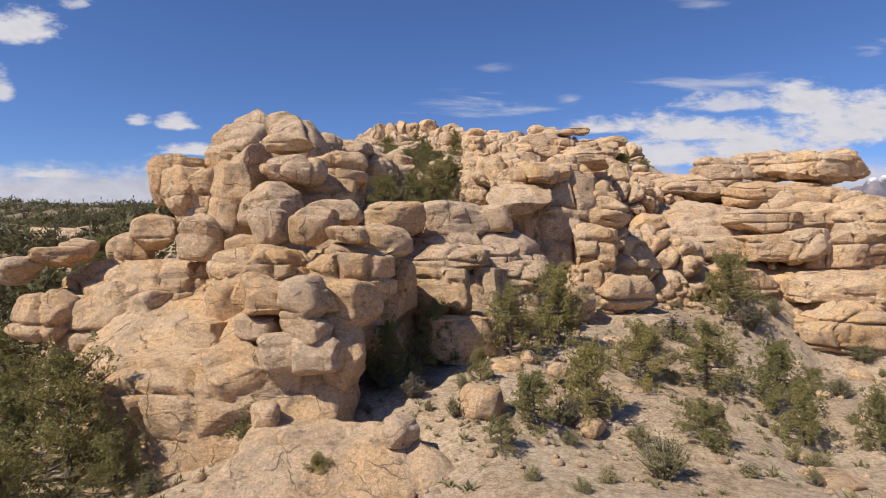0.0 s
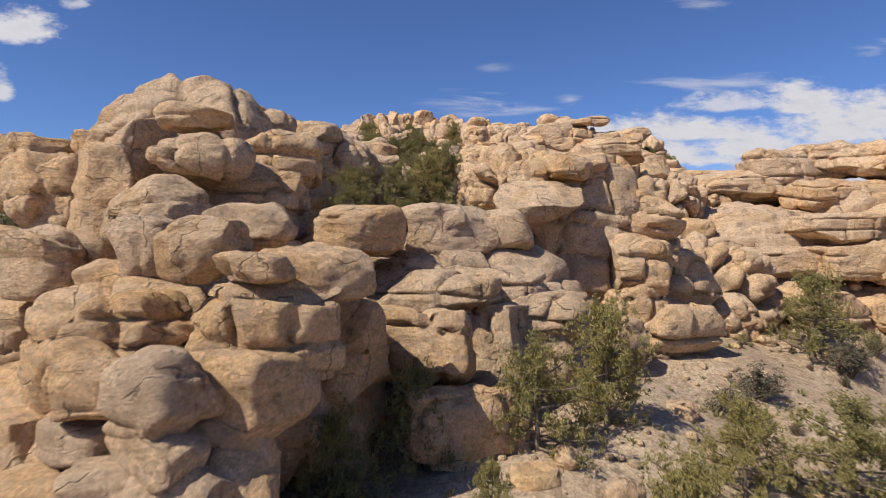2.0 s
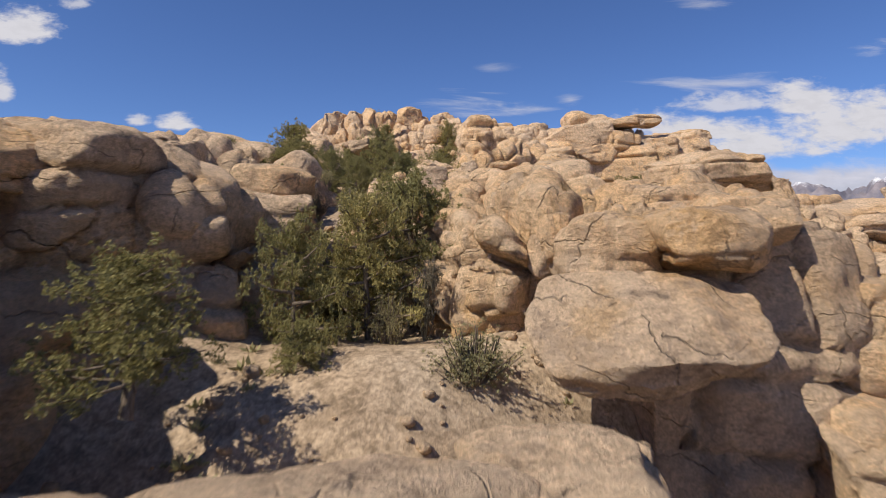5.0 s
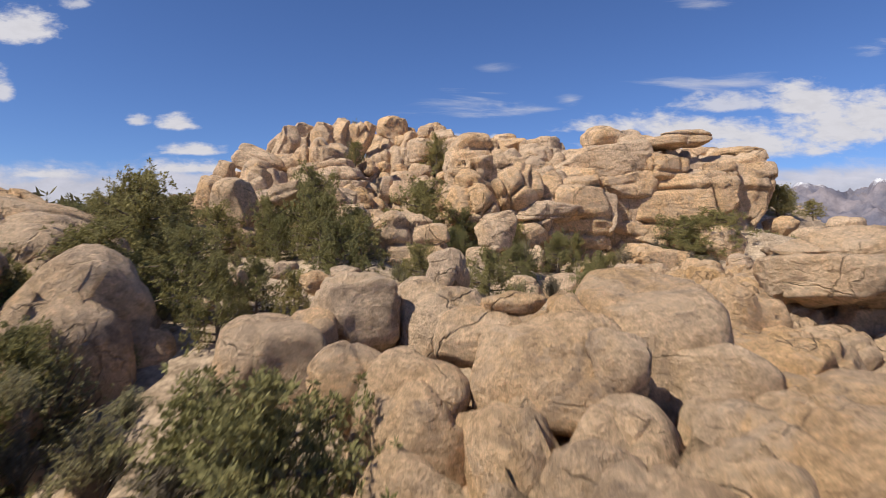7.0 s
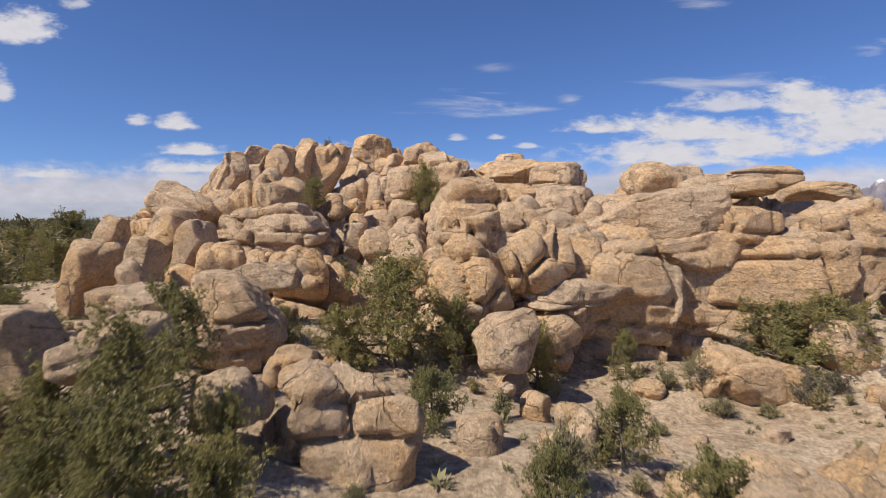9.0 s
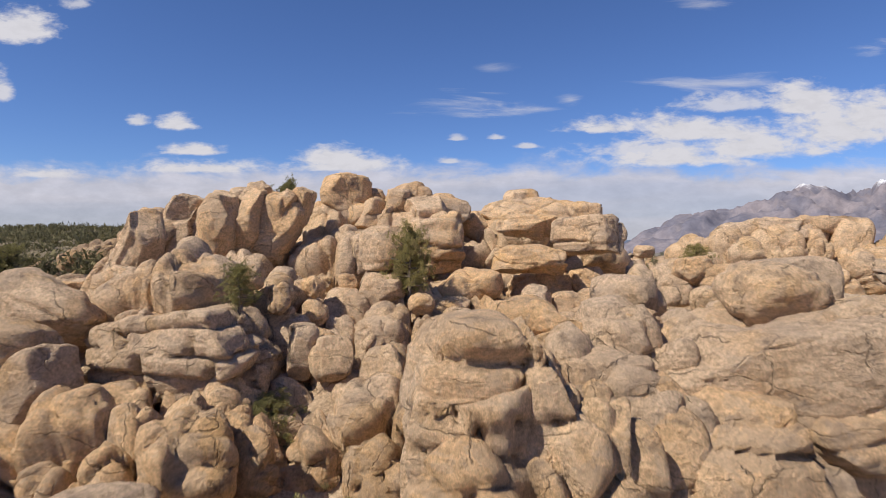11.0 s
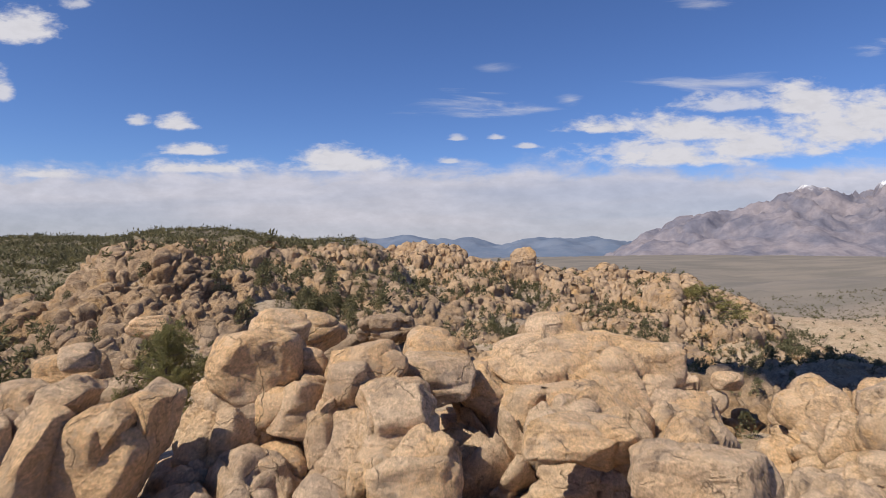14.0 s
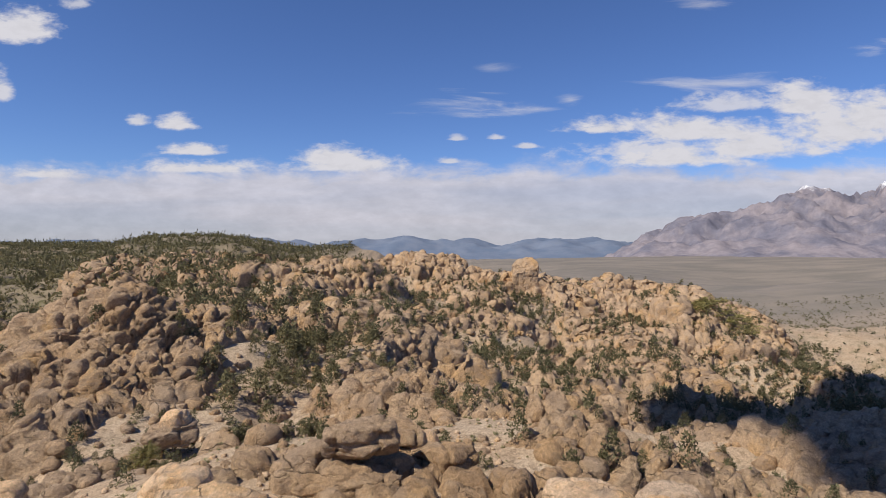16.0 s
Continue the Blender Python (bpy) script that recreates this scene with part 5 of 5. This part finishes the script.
juniper(21.8, 38.0, -0.8, 3.7, 4.3)
juniper(21.2, 34.0, -2.0, 3.1, 3.7)
juniper(13.9, 30.5, -0.7, 2.7, 2.4)
juniper(2.3, 35.0, 1.6, 1.5, 2.1)
juniper(28.3, 44.0, -1.2, 1.7, 1.7)
juniper(2.8, 28.0, -0.0, 1.5, 1.6)
juniper(-10.1, 30.0, -0.8, 3.2, 2.5)
juniper(25.1, 33.0, -2.0, 2.3, 3.6)
juniper(-5.8, 26.5, -1.5, 1.6, 1.8)
shrub(29.0, 42.0, -1.3, 2.5, 1.8)
shrub(34.7, 60.5, 2.5, 2.6, 2.2)
shrub(10.1, 26.0, -0.7, 3.3, 2.3)
shrub(42.7, 58.5, -2.0, 4.0, 2.3)
shrub(-13.8, 27.0, -1.8, 2.1, 1.3)
shrub(-9.6, 25.5, -1.1, 1.7, 1.0)
shrub(6.6, 30.0, -0.5, 1.8, 0.9)
shrub(10.7, 31.5, -0.9, 2.2, 1.1)
shrub(3.8, 25.0, -0.3, 1.5, 0.7)
shrub(5.7, 23.5, -0.2, 1.4, 0.7)
shrub(14.4, 27.0, -1.0, 1.6, 0.8)
shrub(-0.8, 32.0, 0.6, 0.9, 0.9)
shrub(25.9, 36.5, -1.4, 1.4, 0.9)
shrub(1.2, 34.0, 1.4, 1.7, 1.0)
shrub(7.2, 25.0, -0.5, 1.2, 0.9)
shrub(20.5, 31.5, -2.4, 2.2, 1.2)
dry_brush(20.5, 51.5, 1.4, 4.0, 2.5)
dry_brush(-3.7, 36.5, 0.8, 3.2, 2.1)
dry_brush(-1.8, 33.5, 1.0, 2.0, 1.6)
dry_brush(31.0, 58.0, 1.3, 4.0, 3.4)
dry_brush(17.6, 49.0, 0.9, 3.8, 2.2)
dry_brush(7.1, 32.0, -0.2, 2.2, 1.9)
# the bench
juniper(-7.4, 76.8, 19.8, 2.3, 2.3)
juniper(-2.7, 72.3, 19.0, 1.4, 2.5)
juniper(-2.5, 74.8, 19.4, 1.4, 1.9)
juniper(-1.2, 74.3, 19.3, 0.8, 1.6)
juniper(-8.3, 86.3, 20.6, 2.7, 3.0)
juniper(-21.0, 94.3, 20.8, 3.6, 3.6)
juniper(-19.0, 95.3, 21.8, 4.1, 3.0)
juniper(-16.6, 95.8, 22.5, 3.8, 2.7)
juniper(-14.5, 96.3, 22.8, 3.1, 2.4)
juniper(-16.1, 88.8, 19.6, 3.8, 3.3)
juniper(-11.5, 85.3, 20.0, 3.1, 2.6)
juniper(-9.8, 85.8, 20.3, 2.7, 2.7)
juniper(-4.2, 83.3, 20.8, 1.8, 2.2)
juniper(-0.6, 79.3, 20.1, 2.4, 2.7)
juniper(-4.7, 90.3, 22.0, 2.6, 3.8)
juniper(2.3, 80.8, 19.7, 1.6, 2.0)
juniper(5.1, 79.0, 19.1, 1.9, 2.3)
juniper(9.1, 75.3, 18.3, 2.4, 2.0)
juniper(1.7, 99.0, 21.2, 5.1, 5.1)
juniper(-0.5, 98.0, 21.6, 2.6, 2.6)
juniper(-3.3, 98.5, 22.0, 2.1, 2.1)
juniper(5.0, 100.5, 20.7, 3.1, 3.7)
juniper(-3.5, 112.5, 23.9, 2.8, 2.0)
juniper(8.9, 99.5, 19.9, 2.5, 3.3)
juniper(13.8, 101.5, 19.9, 1.5, 2.6)
juniper(3.8, 91.5, 20.4, 2.2, 2.3)
juniper(10.0, 90.0, 20.0, 2.0, 2.4)
juniper(22.3, 102.5, 20.3, 4.6, 3.6)
juniper(24.7, 101.5, 20.7, 4.1, 3.5)
juniper(43.1, 124.0, 24.7, 3.1, 3.1)
juniper(-1.0, 85.0, 21.3, 1.6, 2.2)
shrub(7.7, 88.0, 20.2, 2.4, 1.9)
shrub(6.5, 93.5, 20.3, 1.3, 1.3)
shrub(17.2, 100.5, 20.0, 2.6, 2.0)
shrub(18.6, 100.0, 19.6, 2.0, 1.4)
shrub(15.3, 100.0, 19.8, 1.7, 1.3)
shrub(19.2, 98.0, 19.0, 1.6, 0.8)
shrub(-4.2, 96.0, 21.7, 1.4, 0.7)
shrub(6.2, 101.5, 20.9, 1.8, 1.5)
shrub(13.3, 95.5, 19.0, 1.2, 0.7)
shrub(16.9, 97.5, 19.2, 2.0, 1.0)
dry_brush(20.2, 102.5, 20.2, 2.7, 2.1)
dry_brush(21.3, 98.5, 19.5, 2.4, 1.8)
dry_brush(17.0, 99.5, 19.8, 2.2, 1.6)
dry_brush(23.0, 99.0, 19.8, 1.9, 1.3)
dry_brush(3.6, 98.0, 20.3, 1.6, 1.3)
juniper(-2.8, 84.6, 21.2, 2.6, 4.0)
juniper(-5.4, 85.4, 21.0, 2.2, 3.0)
juniper(9.6, 81.4, 18.5, 2.0, 2.3)
juniper(11.8, 87.4, 18.7, 2.3, 2.6)
juniper(7.2, 86.6, 19.3, 1.9, 2.4)
shrub(6.6, 81.2, 19.2, 1.5, 1.1)
shrub(10.8, 79.2, 18.3, 1.6, 1.1)
shrub(4.4, 83.6, 19.8, 1.4, 1.0)
shrub(2.0, 77.8, 19.8, 1.3, 0.9)
dry_brush(6.4, 75.6, 18.9, 1.3, 0.9)
dry_brush(8.6, 84.4, 19.2, 1.5, 1.1)
# trees at the head of the gully
juniper(-0.8, 62.4, 14.8, 3.8, 5.0)
juniper(-11.6, 80.5, 19.6, 2.8, 3.4)
juniper(-7.4, 77.6, 20.0, 3.6, 4.2)
juniper(-2.2, 82.6, 20.6, 2.4, 3.4)
juniper(-0.4, 83.4, 20.4, 2.2, 2.6)
juniper(-7.6, 71.4, 17.6, 2.8, 3.6)
juniper(-4.6, 74.6, 19.2, 2.4, 3.0)
juniper(-9.8, 73.6, 18.6, 3.0, 3.6)
juniper(-5.4, 68.4, 16.6, 2.6, 3.4)
# gully and summit
juniper(-5.5, 54.4, 13.3, 3.7, 3.2)
shrub(8.0, 52.3, 7.7, 2.0, 1.8)
juniper(-35.9, 60.7, 7.1, 3.5, 3.5)
juniper(-35.6, 55.6, 5.2, 3.2, 3.2)
juniper(-3.0, 60.0, 13.0, 2.3, 4.5)
juniper(-2.1, 57.9, 12.7, 2.0, 1.8)
shrub(-6.3, 58.8, 12.4, 1.5, 1.0)
juniper(0.5, 65.1, 15.3, 4.6, 4.9)
juniper(-2.2, 64.7, 15.9, 1.5, 2.2)
juniper(-1.5, 63.7, 13.5, 2.3, 2.8)
shrub(2.9, 58.3, 12.2, 3.8, 2.3)
shrub(0.1, 60.9, 13.1, 1.9, 2.2)
dry_brush(1.3, 61.8, 13.4, 1.4, 3.0)
juniper(33.9, 109.3, 24.6, 3.1, 2.5)
dry_brush(1.6, 61.2, 15.2, 0.9, 1.2)
shrub(-4.3, 58.8, 12.3, 1.4, 0.8)
shrub(8.4, 68.1, 19.5, 0.9, 0.5)
juniper(35.2, 113.3, 25.4, 3.3, 2.2)
juniper(39.0, 112.3, 24.3, 2.2, 1.6)
shrub(-2.8, 65.2, 19.2, 0.7, 0.7)
dry_brush(-0.4, 67.2, 17.0, 2.5, 1.4)
juniper(-61.2, 173.7, 27.7, 6.8, 6.8)
juniper(-3.4, 111.6, 24.0, 2.3, 1.9)
juniper(2.5, 124.0, 29.2, 3.0, 4.1)
juniper(-5.4, 114.5, 29.8, 2.1, 2.1)
juniper(32.7, 110.4, 25.2, 2.3, 2.3)
juniper(-37.3, 132.6, 21.8, 5.3, 5.9)
juniper(-47.5, 142.6, 24.0, 5.5, 4.8)
juniper(2.6, 123.1, 29.8, 2.6, 4.2)
juniper(-9.3, 128.7, 30.2, 2.3, 3.4)
juniper(-9.1, 137.6, 35.4, 1.6, 3.3)
juniper(-7.9, 136.6, 34.4, 1.8, 2.3)
juniper(152.7, 439.6, -0.8, 40.2, 20.1)
juniper(-3.9, 114.9, 23.0, 2.7, 2.5)
shrub(11.2, 115.3, 27.3, 1.5, 1.3)
shrub(22.9, 120.6, 29.7, 1.8, 1.2)
shrub(18.1, 121.3, 27.9, 1.6, 1.6)
juniper(23.7, 129.0, 31.0, 2.3, 1.9)
juniper(-9.8, 139.7, 34.1, 3.6, 4.4)
shrub(6.7, 140.8, 33.4, 1.2, 1.8)
juniper(13.5, 194.0, 22.2, 6.4, 4.0)
juniper(32.9, 151.6, 26.2, 4.7, 2.3)
juniper(-22.9, 176.3, 26.4, 3.8, 3.2)
shrub(-3.0, 65.3, 19.3, 0.7, 0.7)
shrub(0.2, 65.8, 17.7, 2.7, 1.7)
shrub(-2.0, 65.6, 17.8, 1.8, 1.5)
dry_brush(-0.6, 65.0, 18.0, 1.6, 0.7)
shrub(1.4, 65.4, 17.8, 0.9, 1.0)
dry_brush(-3.4, 65.9, 17.9, 1.1, 1.1)
shrub(-2.1, 66.7, 18.6, 1.1, 0.7)

# ---- far woods and far rocks ----
rng = np.random.default_rng(7)


def joined(name, base_v, base_f, spots, mat, label, category, shade_smooth):
    """Many small copies of one shape in one mesh."""
    bv, bf = np.asarray(base_v), np.asarray(base_f)
    n = len(spots)
    ang = rng.uniform(0, 6.283, n)
    c, s = np.cos(ang)[:, None], np.sin(ang)[:, None]
    x = bv[None, :, 0] * c - bv[None, :, 1] * s
    y = bv[None, :, 0] * s + bv[None, :, 1] * c
    z = np.repeat(bv[None, :, 2], n, 0)
    v = np.stack([x * spots[:, 3:4] + spots[:, 0:1], y * spots[:, 3:4] + spots[:, 1:2], z * spots[:, 4:5] + spots[:, 2:3]], -1).reshape(-1, 3)
    f = (bf[None] + (np.arange(n) * len(bv))[:, None, None]).reshape(-1, bf.shape[1])
    return tagged(new(name, mesh_of(name, v, f, mat, shade_smooth)), label, category, kind="stuff")


HILL_GRIDS = []


def surface(x, y):
    """Height of the ground or of the bedrock that covers it."""
    x, y = np.atleast_1d(x).astype(float), np.atleast_1d(y).astype(float)
    z = ground_height(x, y)
    for x0, y0, step, top in HILL_GRIDS:
        i, j = np.round((y - y0) / step).astype(int), np.round((x - x0) / step).astype(int)
        ok = (i >= 0) & (j >= 0) & (i < top.shape[0]) & (j < top.shape[1])
        z[ok] = np.maximum(z[ok], top[i[ok], j[ok]])
    return z


def spots_in(n, x0, x1, y0, y1, want, lo, hi, sink, stretch, spread=None):
    x, y = rng.uniform(x0, x1, n), rng.uniform(y0, y1, n)
    ok = want(x, y)
    x, y = x[ok], y[ok]
    s = lo * (hi / lo) ** (rng.uniform(0, 1, len(x)) ** 1.8)
    z = surface(x, y) + s * sink
    return np.stack([x, y, z, s, s * stretch * rng.uniform(0.8, 1.25, len(x))], 1)


def wedge(x, y, m=30):
    """What lies before the lens or near it."""
    return np.abs(x - 5) < (y - 60) * 0.80 + m


def knoll(x, y, cx, cy, rx, ry):
    return np.exp(-(((x - cx) / rx) ** 2) - ((y - cy) / ry) ** 2)


def bare(x, y):
    """Above nought where bedrock shows on the far hill, below where sand and trees lie."""
    p = np.stack([x / 26.0, y / 26.0, np.zeros_like(x)], 1)
    v = fbm(p, 57, 4) * 0.8 + 0.26
    v += 1.5 * knoll(x, y, -48, 200, 19, 21) + 0.9 * knoll(x, y, -45, 228, 16, 14) + 0.9 * knoll(x, y, 2, 214, 9, 14)
    v -= 1.2 * knoll(x, y, -17, 228, 11, 26) + 1.1 * knoll(x, y, -17, 184, 13, 9)
    v += 0.8 * knoll(x, y, -75, 365, 45, 30) + 0.7 * knoll(x, y, 60, 495, 110, 25) + 0.5 * knoll(x, y, 135, 440, 30, 40)
    v += 0.9 * knoll(x, y, 95, 222, 50, 34)
    return v - 0.35 * smooth(x, 185, 240)


def bedrock(name, x0, x1, y0, y1, step, sizes, heights, tilt, label, seed):
    """Jointed bedrock breaking out of a hill: rounded blocks of three sizes pushed out along the slope's normal."""
    xs, ys = np.arange(x0, x1, step), np.arange(y0, y1, step)
    XX, YY = np.meshgrid(xs, ys)
    x, y = XX.ravel(), YY.ravel()
    z = ground_height(x, y).reshape(XX.shape)
    dzy, dzx = np.gradient(z, step)
    nrm = np.stack([-dzx.ravel(), -dzy.ravel(), np.ones(x.size)], 1)
    nrm /= np.linalg.norm(nrm, axis=1, keepdims=True)
    p = np.stack([x, y, z.ravel()], 1)
    m = bare(x, y)
    rim = np.minimum(np.minimum(x - x0, xs[-1] - x), np.minimum(y - y0, ys[-1] - y))
    keep = smooth(m, 0.0, 0.35) * smooth(rim, 0.0, 5.0)
    c, s = math.cos(tilt), math.sin(tilt)
    q = np.stack([p[:, 0] * c - p[:, 2] * s, p[:, 1], p[:, 0] * s + p[:, 2] * c], 1)
    push = -1.2 + 0.5 * keep
    for k, (size, high) in enumerate(zip(sizes, heights)):
        warp = np.stack([fbm(q / (size[0] * 1.3), seed + 9 * k + w, 2) for w in (1, 2, 3)], 1) * 0.22
        edge, who = cells(q / np.array(size) + warp, seed + 31 * k)
        push = push + high * keep * (0.75 * np.sqrt(smooth(edge, 0.0, 0.36)) - 0.8 * (1 - smooth(edge, 0.0, 0.08)) + 0.85 * who)
    push = push + 0.10 * fbm(q / 0.9, seed + 77, 2) * keep
    v = p + nrm * push[:, None]
    HILL_GRIDS.append((x0, y0, step, v[:, 2].reshape(XX.shape)))
    i = np.arange(XX.size).reshape(XX.shape)
    f = np.stack([i[:-1, :-1], i[:-1, 1:], i[1:, 1:], i[1:, :-1]], -1).reshape(-1, 4)
    mid = XX[:-1, :-1].ravel()
    ok = (m[f].max(1) > -0.05) & (np.abs(mid - 5) < (YY[:-1, :-1].ravel() - 60) * 0.74 + 12)
    f = f[ok]
    used, inv = np.unique(f, return_inverse=True)
    return tagged(new(name, mesh_of(name, v[used], inv.reshape(-1, 4), ROCK_FAR)), label, "rock", kind="structure")


bedrock("hill_bedrock", -88, 46, 166, 256, 0.30, [(11, 6, 4), (5.0, 2.4, 1.7), (1.9, 1.3, 0.8)], [1.4, 1.0, 0.42], -0.55, "steep hill of rounded tan granite blocks with slanting joints", 811)
bedrock("ridge_bedrock", -150, 215, 244, 520, 0.75, [(16, 12, 20), (5.5, 4.5, 8), (2.4, 2.1, 3.4)], [3.0, 1.9, 0.9], 0.12, "long ridge of upright brown granite ribs and blocks", 861)

bedrock("slope_bedrock", 44, 176, 176, 252, 0.5, [(11, 8, 7), (4.6, 3.2, 2.8), (1.9, 1.5, 1.3)], [1.6, 1.1, 0.5], 0.2, "brown granite blocks breaking out of the lower slope", 841)

for k in range(4):
    pts, quads = rock_points((2, 2, 2), 3.0, 600 + k, 2, (1, 1, 1), 0.0, 0.34)
    far = spots_in(2600, -110, 210, 168, 500, lambda x, y: wedge(x, y) & (bare(x, y) > -0.5) & (bare(x, y) < 0.25), 0.5, 2.2, 0.1, 0.85)
    joined("far_rocks", pts / 2 * 1.6, quads, far, ROCK_FAR, "loose brown granite rocks strewn over the far slopes", "rocks", True)
for k in range(3):
    pts, quads = rock_points((2, 2, 2), 3.0, 640 + k, 2, (1, 1, 1), 0.0, 0.3)
    near = spots_in(3800, -32, 60, 24, 196, lambda x, y: wedge(x, y, 60) & (fbm(np.stack([x / 6, y / 6, 0 * x], 1), 61, 3) > -0.1), 0.10, 0.7, 0.1, 0.8)
    joined("gravel", pts / 2, quads, near, ROCK, "loose stones and gravel strewn over sand", "stones", True)
for k in range(3):
    r2 = np.random.default_rng(200 + k)
    cs = [(r2.normal(0, 0.19) * (1.15 - h), r2.normal(0, 0.19) * (1.15 - h), h) for h in r2.uniform(0.08, 0.95, 20)]
    lv, lf = sprays(cs, [0.31] * 20, r2, 3)
    mid = spots_in(3400, -110, 235, 236, 472, lambda x, y: wedge(x, y) & (fbm(np.stack([x / 14, y / 14, 0 * x], 1), 91, 3) > 0.55 * bare(x, y) - 0.35), 1.7, 4.4, 0.05, 1.05)
    joined("hillside_junipers", lv, lf, mid, JUNIPER_FAR, "scattered dark junipers over the far slopes", "trees", False)
    left = spots_in(760, -120, -28, 50, 190, lambda x, y: x < -30 - 0.12 * (y - 60), 1.6, 4.5, 0.0, 1.0)
    joined("slope_junipers", lv, lf, left, JUNIPER_FAR, "junipers on the slope below the cliff", "trees", False)
    lv, lf = sprays(cs[:7], [0.6] * 7, r2, 2)
    woods = spots_in(8500, -700, -40, 280, 900, lambda x, y: (np.abs(x) < 0.80 * y + 30) & (x < -60 - (y - 380) * 0.05), 2.2, 5.0, 0.0, 1.0)
    joined("far_woods", lv, lf, woods, JUNIPER_FAR, "dense dark juniper woods on the distant hill", "woods", False)
    lowland = spots_in(1800, 60, 620, 330, 900, lambda x, y: np.abs(x) < 0.85 * y, 1.5, 4.0, 0.0, 0.9)
    joined("lowland_junipers", lv, lf, lowland, JUNIPER_FAR, "dark junipers dotted over the lower slope", "trees", False)
# stands of junipers in the saddle, on the slopes and in the hollow of the bench
def thicket(n, cx, cy, sx, sy, lo, hi):
    """A stand of junipers too far off to be told apart one by one."""
    r4 = np.random.default_rng(int(cx * 7 + cy * 3) % 997)
    crown = []
    for _ in range(70):
        h, a = r4.uniform(0.06, 0.97), r4.uniform(0, 6.283)
        reach = (0.44 * (1 - h) ** 0.6 + 0.05) * r4.uniform(0.45, 1.0)
        crown.append((reach * math.cos(a), reach * math.sin(a), h))
    lv, lf = sprays(crown, [0.15] * 70, r4, 5, 0.4)
    x, y = rng.normal(cx, sx, n), rng.normal(cy, sy, n)
    z = surface(x, y)
    ok = z < 40
    h = rng.uniform(lo, hi, n)
    spots = np.stack([x, y, z - 0.1, h * rng.uniform(0.8, 1.1, n), h], 1)[ok]
    joined("juniper_stand", lv, lf, spots, JUNIPER_FAR, "stand of olive-green junipers in a hollow between rocks", "trees", False)


thicket(85, -18, 228, 8, 19, 2.2, 4.8)
thicket(34, -19, 184, 8, 6, 0.9, 2.6)
thicket(26, -42, 180, 9, 3, 1.0, 2.6)
thicket(60, 32, 200, 13, 16, 1.4, 3.6)
thicket(60, 62, 240, 22, 26, 1.8, 4.2)
thicket(36, 8, 190, 14, 7, 1.2, 3.0)
thicket(40, -4, 173, 16, 4, 0.9, 2.4)
thicket(40, 80, 290, 30, 22, 1.8, 4.2)
thicket(24, 34, 160, 9, 7, 1.0, 2.4)
thicket(30, -45, 222, 14, 12, 1.2, 3.0)
thicket(40, -40, 62, 7, 12, 2.0, 4.2)
thicket(30, -36, 44, 5, 7, 2.0, 4.0)
for k in range(18):
    x, y = rng.uniform(-15, -1.5), rng.uniform(66, 84)
    h = rng.uniform(0.7, 1.5) if k % 3 else rng.uniform(1.8, 3.2)
    (juniper if k % 6 == 0 else dry_brush if k % 5 == 0 else shrub)(x, y, float(ground_height(x, y)[0]), h * 1.1, h)

# loose boulders and low shrubs over the bench
for k in range(240):
    x, y = rng.uniform(-24, 40), rng.uniform(27, 128)
    if 0 < y - 36 < 26 and x < 20:
        continue
    s = 0.4 + 1.3 * rng.uniform() ** 2.2
    boulder(x, y, float(ground_height(x, y)[0]) + s * 0.15, s * 1.2, s, s * 0.85)
for k in range(260):
    x, y = rng.uniform(-24, 44), rng.uniform(27, 112)
    if 0 < y - 36 < 26 and x < 20:
        continue
    s = rng.uniform(0.5, 1.3)
    (dry_brush if k % 4 == 0 else shrub)(x, y, float(ground_height(x, y)[0]), s * 1.2, s)


# a small cumulus whose shadow lies on the lower slope
centre = Vector((150, 306, -5)) + SUN_DIR * 640
lumps_v, lumps_f, at = [], [], 0
for k in range(17):
    pts, quads = rock_points((rng.uniform(40, 80), rng.uniform(35, 65), rng.uniform(22, 40)), 2.2, 900 + k, 8, (1, 1, 1), 0.0, 0.25)
    u, w = rng.uniform(-112, 100), rng.uniform(-56, 38)
    lumps_v.append(pts + np.array([0.68 * u - 0.73 * w, 0.73 * u + 0.68 * w, rng.uniform(0, 14)]))
    lumps_f.append(quads + at)
    at += len(pts)
m, N = material("cloud_white")
finish(N, N.mix(N.noise(N.add("ShaderNodeNewGeometry").outputs["Position"], 0.05), (0.8, 0.8, 0.8, 1), (0.86, 0.86, 0.86, 1)), 1.0)
cumulus = new("cumulus_cloud", mesh_of("cumulus_cloud", np.concatenate(lumps_v), np.concatenate(lumps_f), m))
cumulus.location = centre
tagged(cumulus, "small white cumulus cloud shading the lower slope", "cloud", kind="structure")

# dry grass between the stones
r3 = np.random.default_rng(5)
lv, lf = sprays([(r3.normal(0, 0.2), r3.normal(0, 0.2), 0.0) for k in range(5)], [0.9] * 5, r3, 4, 1.6)
grass = spots_in(7000, -32, 60, 24, 190, lambda x, y: wedge(x, y, 60) & (fbm(np.stack([x / 5, y / 5, 0 * x], 1), 71, 3) > 0.0), 0.18, 0.55, 0.0, 0.8)
joined("dry_grass", lv, lf, grass, SAGE, "tufts of dry grass between stones", "grass", False)
